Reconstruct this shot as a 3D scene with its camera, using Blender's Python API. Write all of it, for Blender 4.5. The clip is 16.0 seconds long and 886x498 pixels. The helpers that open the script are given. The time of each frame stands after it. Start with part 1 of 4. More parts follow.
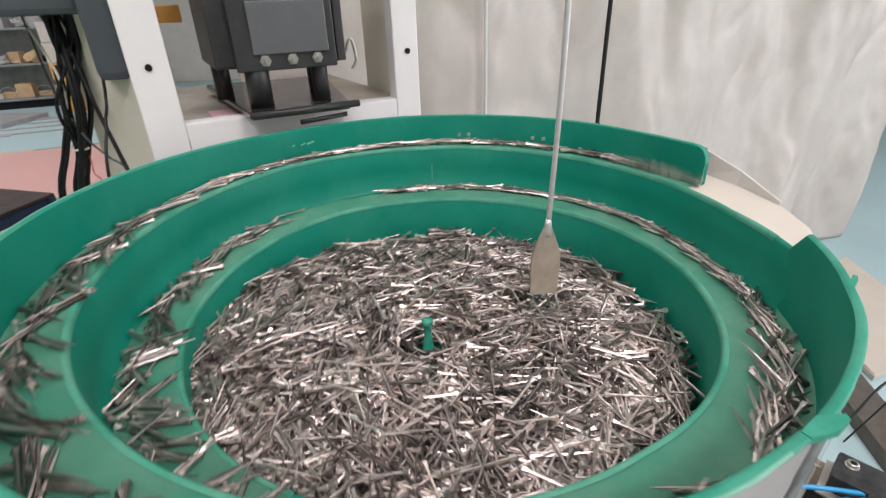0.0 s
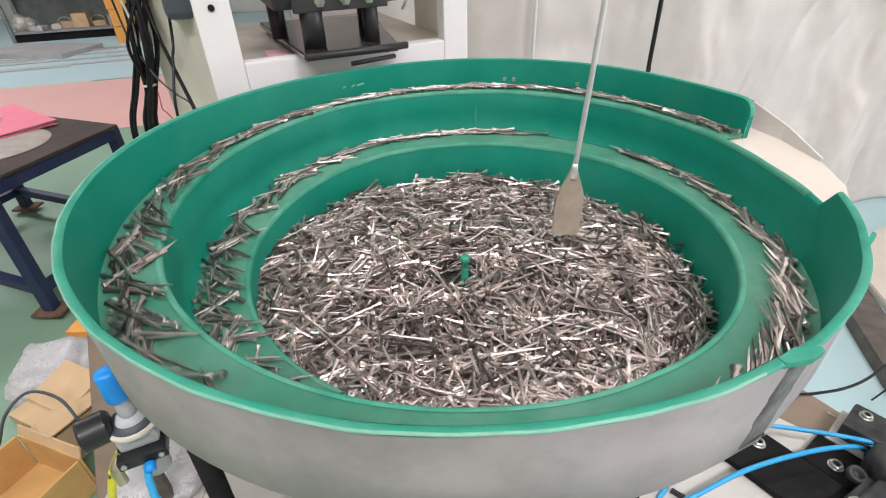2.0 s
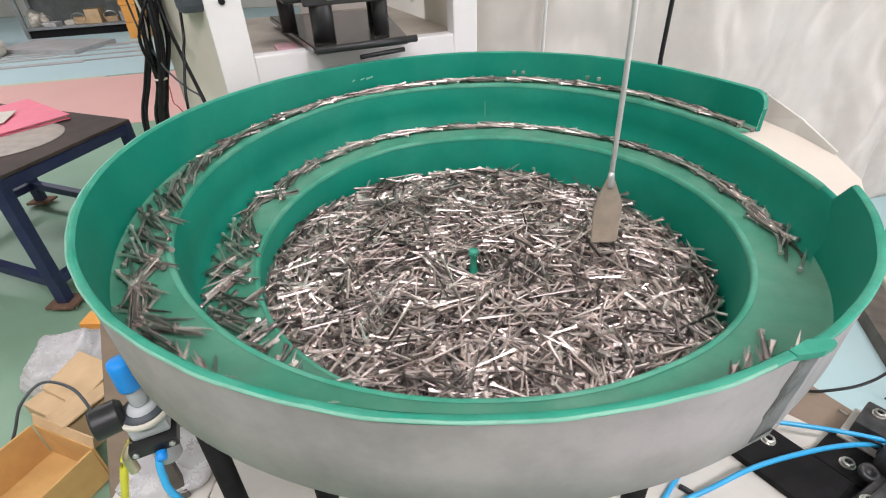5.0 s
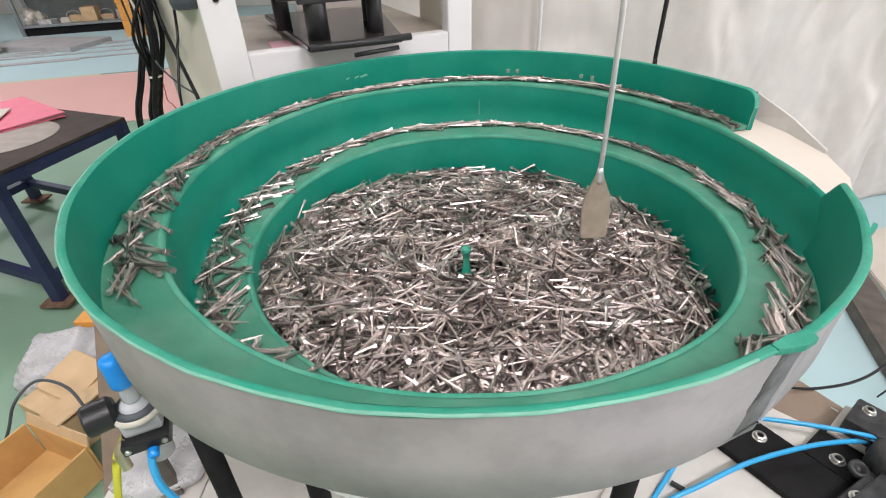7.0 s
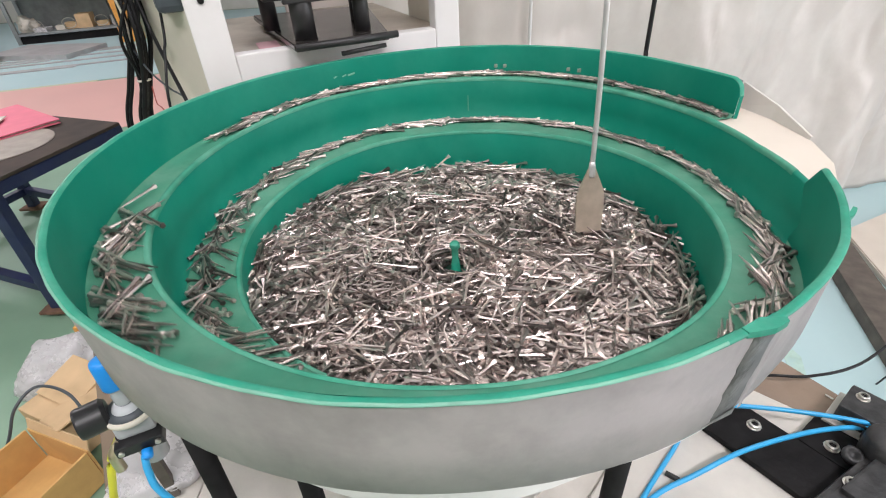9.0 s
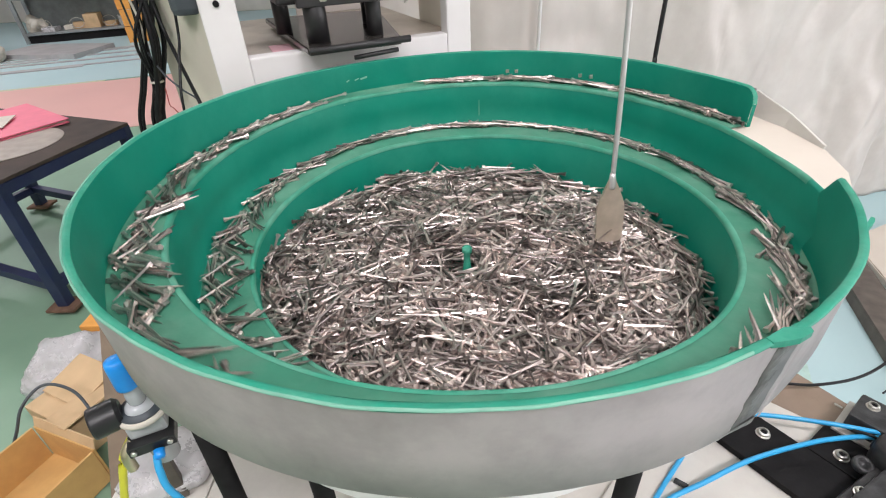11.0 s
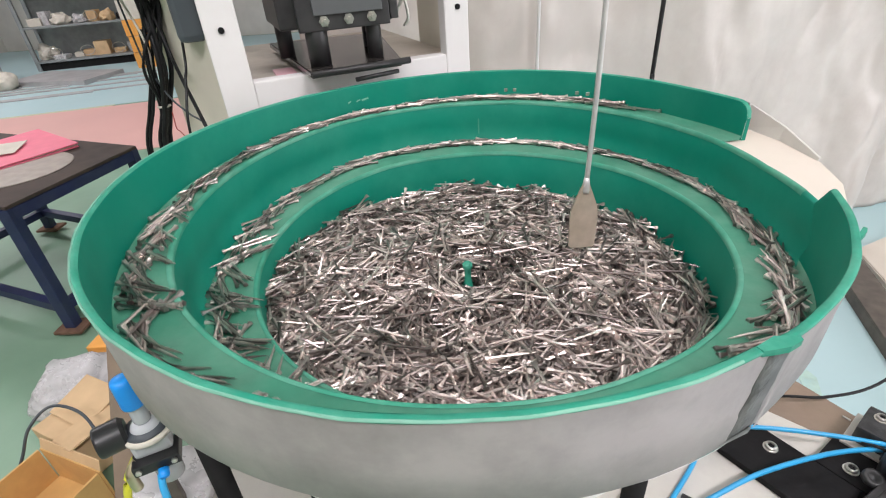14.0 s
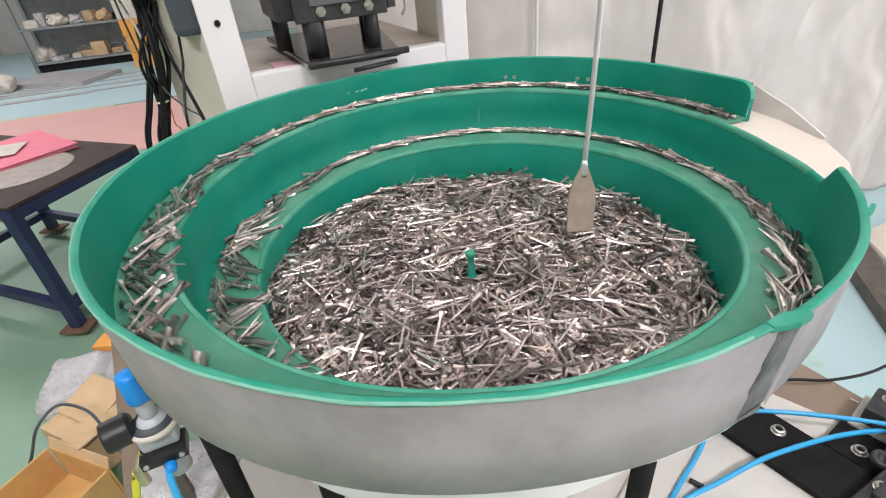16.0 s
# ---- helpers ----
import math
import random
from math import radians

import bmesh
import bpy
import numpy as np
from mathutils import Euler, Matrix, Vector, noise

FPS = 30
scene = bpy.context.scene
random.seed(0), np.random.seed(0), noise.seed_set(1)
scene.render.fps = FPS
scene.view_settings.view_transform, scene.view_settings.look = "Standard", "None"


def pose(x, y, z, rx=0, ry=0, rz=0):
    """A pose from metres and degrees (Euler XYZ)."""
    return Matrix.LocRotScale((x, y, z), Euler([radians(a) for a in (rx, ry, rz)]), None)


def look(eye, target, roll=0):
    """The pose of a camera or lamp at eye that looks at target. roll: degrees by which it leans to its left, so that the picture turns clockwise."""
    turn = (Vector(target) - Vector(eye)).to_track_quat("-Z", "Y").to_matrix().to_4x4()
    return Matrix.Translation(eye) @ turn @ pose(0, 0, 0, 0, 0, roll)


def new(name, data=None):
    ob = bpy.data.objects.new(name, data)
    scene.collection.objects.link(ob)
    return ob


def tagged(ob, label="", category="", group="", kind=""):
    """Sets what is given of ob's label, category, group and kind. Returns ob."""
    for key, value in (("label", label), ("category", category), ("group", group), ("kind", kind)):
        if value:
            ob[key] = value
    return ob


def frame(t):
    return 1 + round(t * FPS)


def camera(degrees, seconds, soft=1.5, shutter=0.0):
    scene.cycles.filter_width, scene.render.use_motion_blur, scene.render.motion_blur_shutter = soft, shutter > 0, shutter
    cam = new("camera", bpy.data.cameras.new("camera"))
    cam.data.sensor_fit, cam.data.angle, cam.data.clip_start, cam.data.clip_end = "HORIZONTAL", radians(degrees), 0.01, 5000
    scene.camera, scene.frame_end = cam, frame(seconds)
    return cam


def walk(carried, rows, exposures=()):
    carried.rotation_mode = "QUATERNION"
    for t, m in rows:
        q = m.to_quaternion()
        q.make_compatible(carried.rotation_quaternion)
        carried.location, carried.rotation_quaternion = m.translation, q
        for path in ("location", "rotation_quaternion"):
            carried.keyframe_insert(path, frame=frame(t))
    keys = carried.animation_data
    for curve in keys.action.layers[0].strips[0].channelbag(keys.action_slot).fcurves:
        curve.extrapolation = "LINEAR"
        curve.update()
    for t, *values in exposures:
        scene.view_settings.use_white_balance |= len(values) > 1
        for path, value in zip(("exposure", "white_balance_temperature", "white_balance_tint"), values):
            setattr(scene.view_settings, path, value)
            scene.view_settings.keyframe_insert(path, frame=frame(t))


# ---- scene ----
cam = camera(84.44, 16.0, soft=1.12, shutter=0.4)
PATH = [
    (0.0, -0.0203, -0.4973, 1.1711, -5.77, -26.45, 1.72),
    (0.5, -0.0189, -0.5375, 1.1840, -3.34, -29.96, 2.27),
    (1.0, -0.0192, -0.5510, 1.1928, -1.99, -31.43, 2.11),
    (1.5, -0.0168, -0.5476, 1.1941, -1.20, -32.52, 1.93),
    (2.0, -0.0245, -0.5390, 1.1915, -0.66, -33.01, 1.75),
    (2.5, -0.0303, -0.5342, 1.1906, -0.18, -33.14, 1.97),
    (3.0, -0.0263, -0.5349, 1.1881, 0.07, -33.17, 2.40),
    (3.5, -0.0266, -0.5349, 1.1886, 0.26, -33.18, 2.63),
    (4.0, -0.0302, -0.5363, 1.1897, 0.54, -33.27, 2.60),
    (4.5, -0.0274, -0.5390, 1.1890, 0.47, -33.40, 2.31),
    (7.0, -0.0183, -0.5436, 1.1874, 0.12, -33.55, 1.83),
    (7.5, -0.0145, -0.5458, 1.1852, -0.02, -33.70, 2.04),
    (8.0, -0.0073, -0.5472, 1.1813, -0.21, -33.79, 2.47),
    (8.5, -0.0058, -0.5474, 1.1841, -0.50, -33.76, 2.75),
    (9.0, -0.0014, -0.5468, 1.1839, -0.49, -33.74, 3.02),
    (11.5, -0.0171, -0.5486, 1.1914, 0.44, -33.08, 2.40),
    (12.0, -0.0175, -0.5636, 1.2017, 0.95, -31.90, 2.65),
    (12.5, -0.0161, -0.5720, 1.2022, 0.98, -31.08, 2.88),
    (13.0, -0.0117, -0.5715, 1.2011, 0.78, -30.84, 3.16),
    (13.5, -0.0096, -0.5603, 1.1932, 0.49, -31.06, 3.50),
    (14.0, -0.0084, -0.5551, 1.1907, 0.19, -31.39, 3.61),
    (14.5, -0.0046, -0.5540, 1.1902, 0.01, -31.74, 3.68),
    (15.0, -0.0045, -0.5505, 1.1874, -0.07, -32.03, 3.75),
    (15.5, -0.0159, -0.5563, 1.1870, 0.25, -32.13, 4.06),
    (16.0, -0.0094, -0.5555, 1.1826, -0.21, -32.10, 4.76),
]
walk(cam, [(t, pose(x, y, z, 90 + pitch, roll, yaw)) for t, x, y, z, yaw, pitch, roll in PATH], exposures=((0.0, -0.22), (0.6, -0.1), (1.2, 0.0), (16.0, 0.0)))

# ---------------------------------------------------------------- light
world = bpy.data.worlds.new("hall_sky")
scene.world = world
world.use_nodes = True
sky = world.node_tree.nodes.new("ShaderNodeTexSky")
sky.sky_type, sky.sun_disc = "NISHITA", False
sky.sun_elevation, sky.sun_rotation = radians(50), radians(120)
world.node_tree.links.new(sky.outputs[0], world.node_tree.nodes["Background"].inputs[0])
world.node_tree.nodes["Background"].inputs[1].default_value = 0.12
sun = new("sun", bpy.data.lights.new("sun", "SUN"))
sun.data.energy, sun.data.angle, sun.data.color = 1.5, radians(8), (1.0, 0.96, 0.9)
sun.matrix_world = look((6, -3, 9), (0, 0, 0))


def area_lamp(x, y, z, sx, sy, watts, target, color=(1, 0.935, 0.99)):
    lamp = new("fill_light", bpy.data.lights.new("fill_light", "AREA"))
    lamp.data.shape, lamp.data.size, lamp.data.size_y = "RECTANGLE", sx, sy
    lamp.data.energy, lamp.data.color = watts, color
    lamp.matrix_world = look((x, y, z), target)
    return lamp


# unseen ceiling lights, added and balanced to fill the hall
FILL_LAMPS = [(-2.2, -1.5, 42), (-0.7, -2.6, 63), (1.3, -1.9, 106), (-2.2, 3.0, 62), (1.6, 1.6, 18), (-6.0, 5.0, 108), (-5.5, -0.5, 40)]
for lx, ly, lw in FILL_LAMPS:
    area_lamp(lx, ly, 3.86, 1.3, 0.5, lw, (lx, ly, 0))
# large soft side light added in the unseen east opening
area_lamp(5.85, -1.0, 1.7, 2.6, 2.6, 132, (0, 0.4, 1.0), (1.0, 0.95, 1.0))

# ---------------------------------------------------------------- materials


def material(name, color, rough=0.5, metal=0.0, var=0.12, scale=20.0, bump=0.1, bump_scale=80.0, other=None, patch=3.0, patch_amount=0.0,
             island=0.0, coat=0.0, glow=0.0, spec=0.5):
    """A node material: base colour varied at two scales, fine bump, optional wear colour in patches."""
    m = bpy.data.materials.new(name)
    m.use_nodes = True
    n, l = m.node_tree.nodes, m.node_tree.links
    b = n["Principled BSDF"]
    b.inputs["Roughness"].default_value, b.inputs["Metallic"].default_value = rough, metal
    b.inputs["Coat Weight"].default_value = coat
    b.inputs["Specular IOR Level"].default_value = spec
    if glow:
        b.inputs["Emission Color"].default_value, b.inputs["Emission Strength"].default_value = (*color, 1), glow
    co = n.new("ShaderNodeTexCoord")
    n1 = n.new("ShaderNodeTexNoise")
    n1.inputs["Scale"].default_value, n1.inputs["Detail"].default_value = scale, 5
    l.new(co.outputs["Object"], n1.inputs["Vector"])
    ramp = n.new("ShaderNodeMapRange")
    ramp.inputs["From Min"].default_value, ramp.inputs["From Max"].default_value = 0.3, 0.7
    ramp.inputs["To Min"].default_value, ramp.inputs["To Max"].default_value = 1 - var, 1 + var
    l.new(n1.outputs["Fac"], ramp.inputs["Value"])
    mul = n.new("ShaderNodeMix")
    mul.data_type, mul.blend_type = "RGBA", "MULTIPLY"
    mul.inputs["Factor"].default_value = 1.0
    mul.inputs["A"].default_value = (*color, 1)
    comb = n.new("ShaderNodeCombineColor")
    for k in range(3):
        l.new(ramp.outputs["Result"], comb.inputs[k])
    l.new(comb.outputs["Color"], mul.inputs["B"])
    out = mul.outputs["Result"]
    if patch_amount:
        n2 = n.new("ShaderNodeTexNoise")
        n2.inputs["Scale"].default_value, n2.inputs["Detail"].default_value = patch, 6
        n2.inputs["Roughness"].default_value = 0.65
        l.new(co.outputs["Object"], n2.inputs["Vector"])
        r2 = n.new("ShaderNodeMapRange")
        r2.inputs["From Min"].default_value, r2.inputs["From Max"].default_value = 0.42, 0.68
        r2.inputs["To Max"].default_value = patch_amount
        l.new(n2.outputs["Fac"], r2.inputs["Value"])
        mx = n.new("ShaderNodeMix")
        mx.data_type = "RGBA"
        l.new(r2.outputs["Result"], mx.inputs["Factor"])
        l.new(out, mx.inputs["A"])
        mx.inputs["B"].default_value = (*(other or [c * 0.6 for c in color]), 1)
        out = mx.outputs["Result"]
        r3 = n.new("ShaderNodeMapRange")
        r3.inputs["To Min"].default_value, r3.inputs["To Max"].default_value = rough, min(1, rough + 0.2)
        l.new(n2.outputs["Fac"], r3.inputs["Value"])
        l.new(r3.outputs["Result"], b.inputs["Roughness"])
    if island:
        g = n.new("ShaderNodeNewGeometry")
        oi = n.new("ShaderNodeObjectInfo")
        add = n.new("ShaderNodeMath")
        add.operation = "ADD"
        l.new(g.outputs["Random Per Island"], add.inputs[0])
        l.new(oi.outputs["Random"], add.inputs[1])
        fr = n.new("ShaderNodeMath")
        fr.operation = "FRACT"
        l.new(add.outputs[0], fr.inputs[0])
        r4 = n.new("ShaderNodeMapRange")
        r4.inputs["To Min"].default_value, r4.inputs["To Max"].default_value = 1 - island, 1 + island
        l.new(fr.outputs[0], r4.inputs["Value"])
        m2 = n.new("ShaderNodeMix")
        m2.data_type, m2.blend_type = "RGBA", "MULTIPLY"
        m2.inputs["Factor"].default_value = 1.0
        c2 = n.new("ShaderNodeCombineColor")
        for k in range(3):
            l.new(r4.outputs["Result"], c2.inputs[k])
        l.new(out, m2.inputs["A"])
        l.new(c2.outputs["Color"], m2.inputs["B"])
        out = m2.outputs["Result"]
    l.new(out, b.inputs["Base Color"])
    if bump:
        n3 = n.new("ShaderNodeTexNoise")
        n3.inputs["Scale"].default_value, n3.inputs["Detail"].default_value = bump_scale, 4
        l.new(co.outputs["Object"], n3.inputs["Vector"])
        bp = n.new("ShaderNodeBump")
        bp.inputs["Strength"].default_value, bp.inputs["Distance"].default_value = bump, 0.004
        l.new(n3.outputs["Fac"], bp.inputs["Height"])
        l.new(bp.outputs["Normal"], b.inputs["Normal"])
    return m


M = {
    "liner": material("green_polyurethane", (0.001, 0.208, 0.138), 0.42, spec=0.3, var=0.1, scale=9, bump=0.05, bump_scale=40, other=(0.035, 0.30, 0.205), patch=8, patch_amount=0.35),
    "track": material("worn_green_track", (0.05, 0.235, 0.15), 0.5, var=0.15, scale=25, bump=0.08, other=(0.17, 0.32, 0.235), patch=9, patch_amount=0.6),
    "rim": material("cut_green_edge", (0.012, 0.245, 0.158), 0.45, var=0.15, scale=40, bump=0.15, other=(0.10, 0.36, 0.25), patch=22, patch_amount=0.55),
    # wear plus the edge highlight, both put into the pale green
    "edge": material("worn_highlit_pale_green", (0.04, 0.27, 0.175), 0.42, var=0.15, scale=30, bump=0.06, other=(0.16, 0.38, 0.28), patch=12, patch_amount=0.7),
    "bench": material("grimy_pale_paint", (0.60, 0.57, 0.52), 0.5, var=0.06, scale=8, bump=0.06, other=(0.42, 0.40, 0.37), patch=6, patch_amount=0.6),
    "steel": material("brushed_stainless", (0.43, 0.375, 0.375), 0.48, 0.3, var=0.09, scale=22, bump=0.05, bump_scale=120, other=(0.26, 0.23, 0.225), patch=8, patch_amount=0.8),
    "weld": material("heat_stained_weld", (0.15, 0.143, 0.14), 0.55, 0.4, var=0.35, scale=60, bump=0.4, bump_scale=200),
    "nail": material("bright_steel_nail", (0.60, 0.515, 0.485), 0.33, 1.0, var=0.3, scale=120, bump=0.05, bump_scale=300, other=(0.17, 0.135, 0.115), patch=30, patch_amount=0.65, island=0.75),
    "white_paint": material("white_machine_paint", (0.74, 0.715, 0.70), 0.45, var=0.03, scale=8, bump=0.04, other=(0.62, 0.58, 0.53), patch=5, patch_amount=0.25),
    "beige": material("beige_sheet", (0.74, 0.68, 0.58), 0.6, var=0.05, scale=6, bump=0.04, other=(0.58, 0.53, 0.45), patch=4, patch_amount=0.4),
    # oil stains, and the shadow around the press darkened into the tan
    "deck_tan": material("oiled_and_shaded_tan_deck", (0.46, 0.40, 0.33), 0.4, var=0.08, scale=9, bump=0.05, other=(0.26, 0.215, 0.17), patch=7, patch_amount=0.7),
    "black": material("black_oxide", (0.008, 0.0075, 0.008), 0.6, 0.0, spec=0.2, var=0.3, scale=40, bump=0.15, other=(0.020, 0.019, 0.019), patch=10, patch_amount=0.4),
    "grey_plate": material("grey_plate", (0.16, 0.165, 0.17), 0.4, 0.6, var=0.06, scale=30, bump=0.05),
    "zinc": material("zinc_nut", (0.62, 0.60, 0.55), 0.3, 0.9, var=0.1, scale=60, bump=0.05),
    "curtain": material("translucent_plastic_curtain", (0.54, 0.485, 0.445), 0.32, var=0.05, scale=5, bump=0.5, bump_scale=9, other=(0.66, 0.61, 0.565), patch=3.2, patch_amount=0.7),
    "floor_green": material("green_floor_paint", (0.20, 0.33, 0.23), 0.4, var=0.06, scale=3, bump=0.04, other=(0.27, 0.40, 0.30), patch=1.2, patch_amount=0.6),
    "floor_blue": material("pale_blue_floor_paint", (0.46, 0.62, 0.64), 0.4, var=0.05, scale=3, bump=0.04, other=(0.36, 0.52, 0.54), patch=1.5, patch_amount=0.5),
    "floor_pink": material("pink_floor_paint", (0.72, 0.42, 0.38), 0.4, var=0.05, scale=3, bump=0.04, other=(0.62, 0.38, 0.35), patch=1.5, patch_amount=0.5),
    "yellow_line": material("worn_yellow_line", (0.55, 0.56, 0.36), 0.5, var=0.15, scale=30, bump=0.05, other=(0.5, 0.55, 0.45), patch=9, patch_amount=0.8),
    "wall": material("painted_hall_wall", (0.62, 0.60, 0.56), 0.7, var=0.06, scale=4, bump=0.08),
    "ceiling": material("hall_ceiling", (0.70, 0.70, 0.69), 0.8, var=0.05, scale=4, bump=0.05),
    "table_top": material("dark_steel_table", (0.050, 0.037, 0.031), 0.6, 0.0, spec=0.25, var=0.2, scale=14, bump=0.08, other=(0.10, 0.072, 0.058), patch=5, patch_amount=0.6),
    "blue_paint": material("dark_blue_enamel", (0.012, 0.018, 0.07), 0.4, var=0.15, scale=20, bump=0.06, other=(0.04, 0.05, 0.09), patch=12, patch_amount=0.5),
    "rust": material("rusty_steel", (0.16, 0.09, 0.06), 0.8, 0.2, var=0.35, scale=40, bump=0.4, other=(0.25, 0.15, 0.1), patch=14, patch_amount=0.7),
    "pink": material("pink_folder", (0.76, 0.17, 0.25), 0.5, var=0.06, scale=20, bump=0.05, other=(0.78, 0.22, 0.28), patch=8, patch_amount=0.4),
    "paper": material("pale_card", (0.62, 0.58, 0.50), 0.7, var=0.06, scale=20, bump=0.05),
    "disc": material("worn_steel_disc", (0.33, 0.29, 0.25), 0.55, 0.3, var=0.15, scale=20, bump=0.06),
    "card": material("corrugated_cardboard", (0.62, 0.38, 0.14), 0.8, var=0.1, scale=14, bump=0.1, bump_scale=60, other=(0.45, 0.26, 0.1), patch=6, patch_amount=0.5),
    "card_pale": material("pale_cardboard", (0.60, 0.42, 0.24), 0.8, var=0.1, scale=14, bump=0.1, bump_scale=60),
    "plastic_bag": material("clear_plastic_bag", (0.74, 0.72, 0.73), 0.18, var=0.1, scale=12, bump=0.8, bump_scale=16, other=(0.46, 0.46, 0.45), patch=14, patch_amount=0.8),
    "blue_plastic": material("bright_blue_plastic", (0.01, 0.28, 0.80), 0.35, var=0.05, scale=20, bump=0.02),
    "blue_tube": material("blue_air_tube", (0.035, 0.36, 0.68), 0.3, var=0.05, scale=20, bump=0.02),
    "black_plastic": material("black_plastic", (0.016, 0.016, 0.017), 0.35, var=0.15, scale=30, bump=0.06),
    "grey_plastic": material("grey_plastic", (0.42, 0.43, 0.44), 0.45, var=0.06, scale=20, bump=0.03),
    "clear": material("clear_bowl_plastic", (0.45, 0.47, 0.48), 0.12, var=0.1, scale=20, bump=0.05),
    "brass": material("brass_fitting", (0.60, 0.52, 0.36), 0.3, 0.9, var=0.1, scale=40, bump=0.05),
    "wood": material("grimy_plank", (0.27, 0.20, 0.145), 0.7, var=0.25, scale=18, bump=0.25, bump_scale=50, other=(0.16, 0.12, 0.10), patch=9, patch_amount=0.7),
    "rubber": material("black_rubber_cable", (0.009, 0.009, 0.010), 0.45, spec=0.3, var=0.2, scale=30, bump=0.05),
    "orange": material("orange_tape", (0.78, 0.36, 0.08), 0.5, var=0.08, scale=20, bump=0.1),
    "card_brown": material("brown_fibreboard", (0.25, 0.185, 0.135), 0.75, var=0.1, scale=20, bump=0.1, other=(0.18, 0.13, 0.10), patch=6, patch_amount=0.5),
    "cast": material("dark_cast_metal", (0.035, 0.035, 0.036), 0.38, 0.3, var=0.3, scale=40, bump=0.3, bump_scale=120, other=(0.10, 0.10, 0.10), patch=22, patch_amount=0.6),
    "pale_pink": material("pale_pink_card", (0.66, 0.36, 0.40), 0.6, var=0.06, scale=20, bump=0.03),
    "press_black": material("worn_black_enamel", (0.022, 0.021, 0.022), 0.34, 0.0, var=0.35, scale=30, bump=0.12, other=(0.06, 0.058, 0.056), patch=9, patch_amount=0.55),
    "oiled_black": material("oily_black_plate", (0.030, 0.027, 0.025), 0.14, 0.0, spec=0.6, var=0.3, scale=30, bump=0.06, other=(0.07, 0.06, 0.05), patch=9, patch_amount=0.5),
    "faint_line": material("faded_yellow_line", (0.44, 0.60, 0.53), 0.5, var=0.1, scale=40, bump=0.05, other=(0.40, 0.60, 0.61), patch=16, patch_amount=0.9),
    "yellow": material("yellow_green_wire", (0.62, 0.60, 0.04), 0.4, var=0.06, scale=20, bump=0.02),
    "panel_grey": material("dark_slate_enclosure", (0.055, 0.065, 0.075), 0.45, var=0.08, scale=14, bump=0.05),
    "paddle": material("dusty_acrylic_paddle", (0.60, 0.50, 0.40), 0.25, var=0.12, scale=40, bump=0.1, other=(0.42, 0.35, 0.26), patch=26, patch_amount=0.8),
    # pale green for the painted rim highlight and the adhesive smears
    "lip": material("painted_highlight_and_glue", (0.20, 0.42, 0.32), 0.45, var=0.2, scale=60, bump=0.1, other=(0.10, 0.33, 0.23), patch=30, patch_amount=0.7),
    "red_sleeve": material("dull_red_sleeve", (0.30, 0.05, 0.04), 0.45, var=0.1, scale=20, bump=0.02),
    "pale_rod": material("dull_pale_rod", (0.60, 0.58, 0.56), 0.35, 0.35, var=0.08, scale=60, bump=0.04),
    "rack": material("grey_rack_steel", (0.29, 0.31, 0.31), 0.5, 0.4, var=0.15, scale=10, bump=0.08),
    "dark_steel": material("dark_steel_channel", (0.12, 0.10, 0.085), 0.6, 0.2, var=0.25, scale=20, bump=0.15),
    "cream": material("cream_chute_paint", (0.64, 0.57, 0.49), 0.4, var=0.05, scale=10, bump=0.05, other=(0.62, 0.55, 0.46), patch=8, patch_amount=0.4),
    # glowing face of the added ceiling lights
    "lamp": material("added_lamp_diffuser", (0.9, 0.9, 0.88), 0.5, glow=3.0, bump=0),
    "sheet_metal": material("stacked_sheet_metal", (0.46, 0.45, 0.45), 0.45, 0.25, var=0.12, scale=6, bump=0.05),
}

# ---------------------------------------------------------------- mesh helpers


def link(name, bm, mat, parent=None, label="", smooth=False):
    me = bpy.data.meshes.new(name)
    bmesh.ops.recalc_face_normals(bm, faces=bm.faces)
    bm.to_mesh(me)
    bm.free()
    me.materials.append(M[mat])
    if smooth:
        for p in me.polygons:
            p.use_smooth = True
    ob = new(name, me)
    if parent:
        ob.parent = parent
    if label:
        ob["label"] = label
    return ob


def part(name, bm, mat, parent, label="", smooth=False):
    return link(name, bm, mat, parent, label, smooth)


def empty(name, m=None, **tags):
    ob = new(name)
    if m is not None:
        ob.matrix_world = m
    return tagged(ob, **tags)


def box(sx, sy, sz, x=0, y=0, z=0, bevel=0.0, m=None, bm=None):
    """A box centred on x, y with its base at z, bevelled."""
    b = bm or bmesh.new()
    t = bmesh.new()
    bmesh.ops.create_cube(t, size=1)
    bmesh.ops.scale(t, vec=(sx, sy, sz), verts=t.verts)
    if bevel:
        bmesh.ops.bevel(t, geom=list(t.edges), offset=bevel, segments=2, affect="EDGES", profile=0.6)
    bmesh.ops.translate(t, vec=(x, y, z + sz / 2), verts=t.verts)
    return merge(b, t, m)


def merge(b, t, m=None):
    if m is not None:
        bmesh.ops.transform(t, matrix=m, verts=t.verts)
    me = bpy.data.meshes.new("tmp")
    t.to_mesh(me)
    t.free()
    b.from_mesh(me)
    bpy.data.meshes.remove(me)
    return b


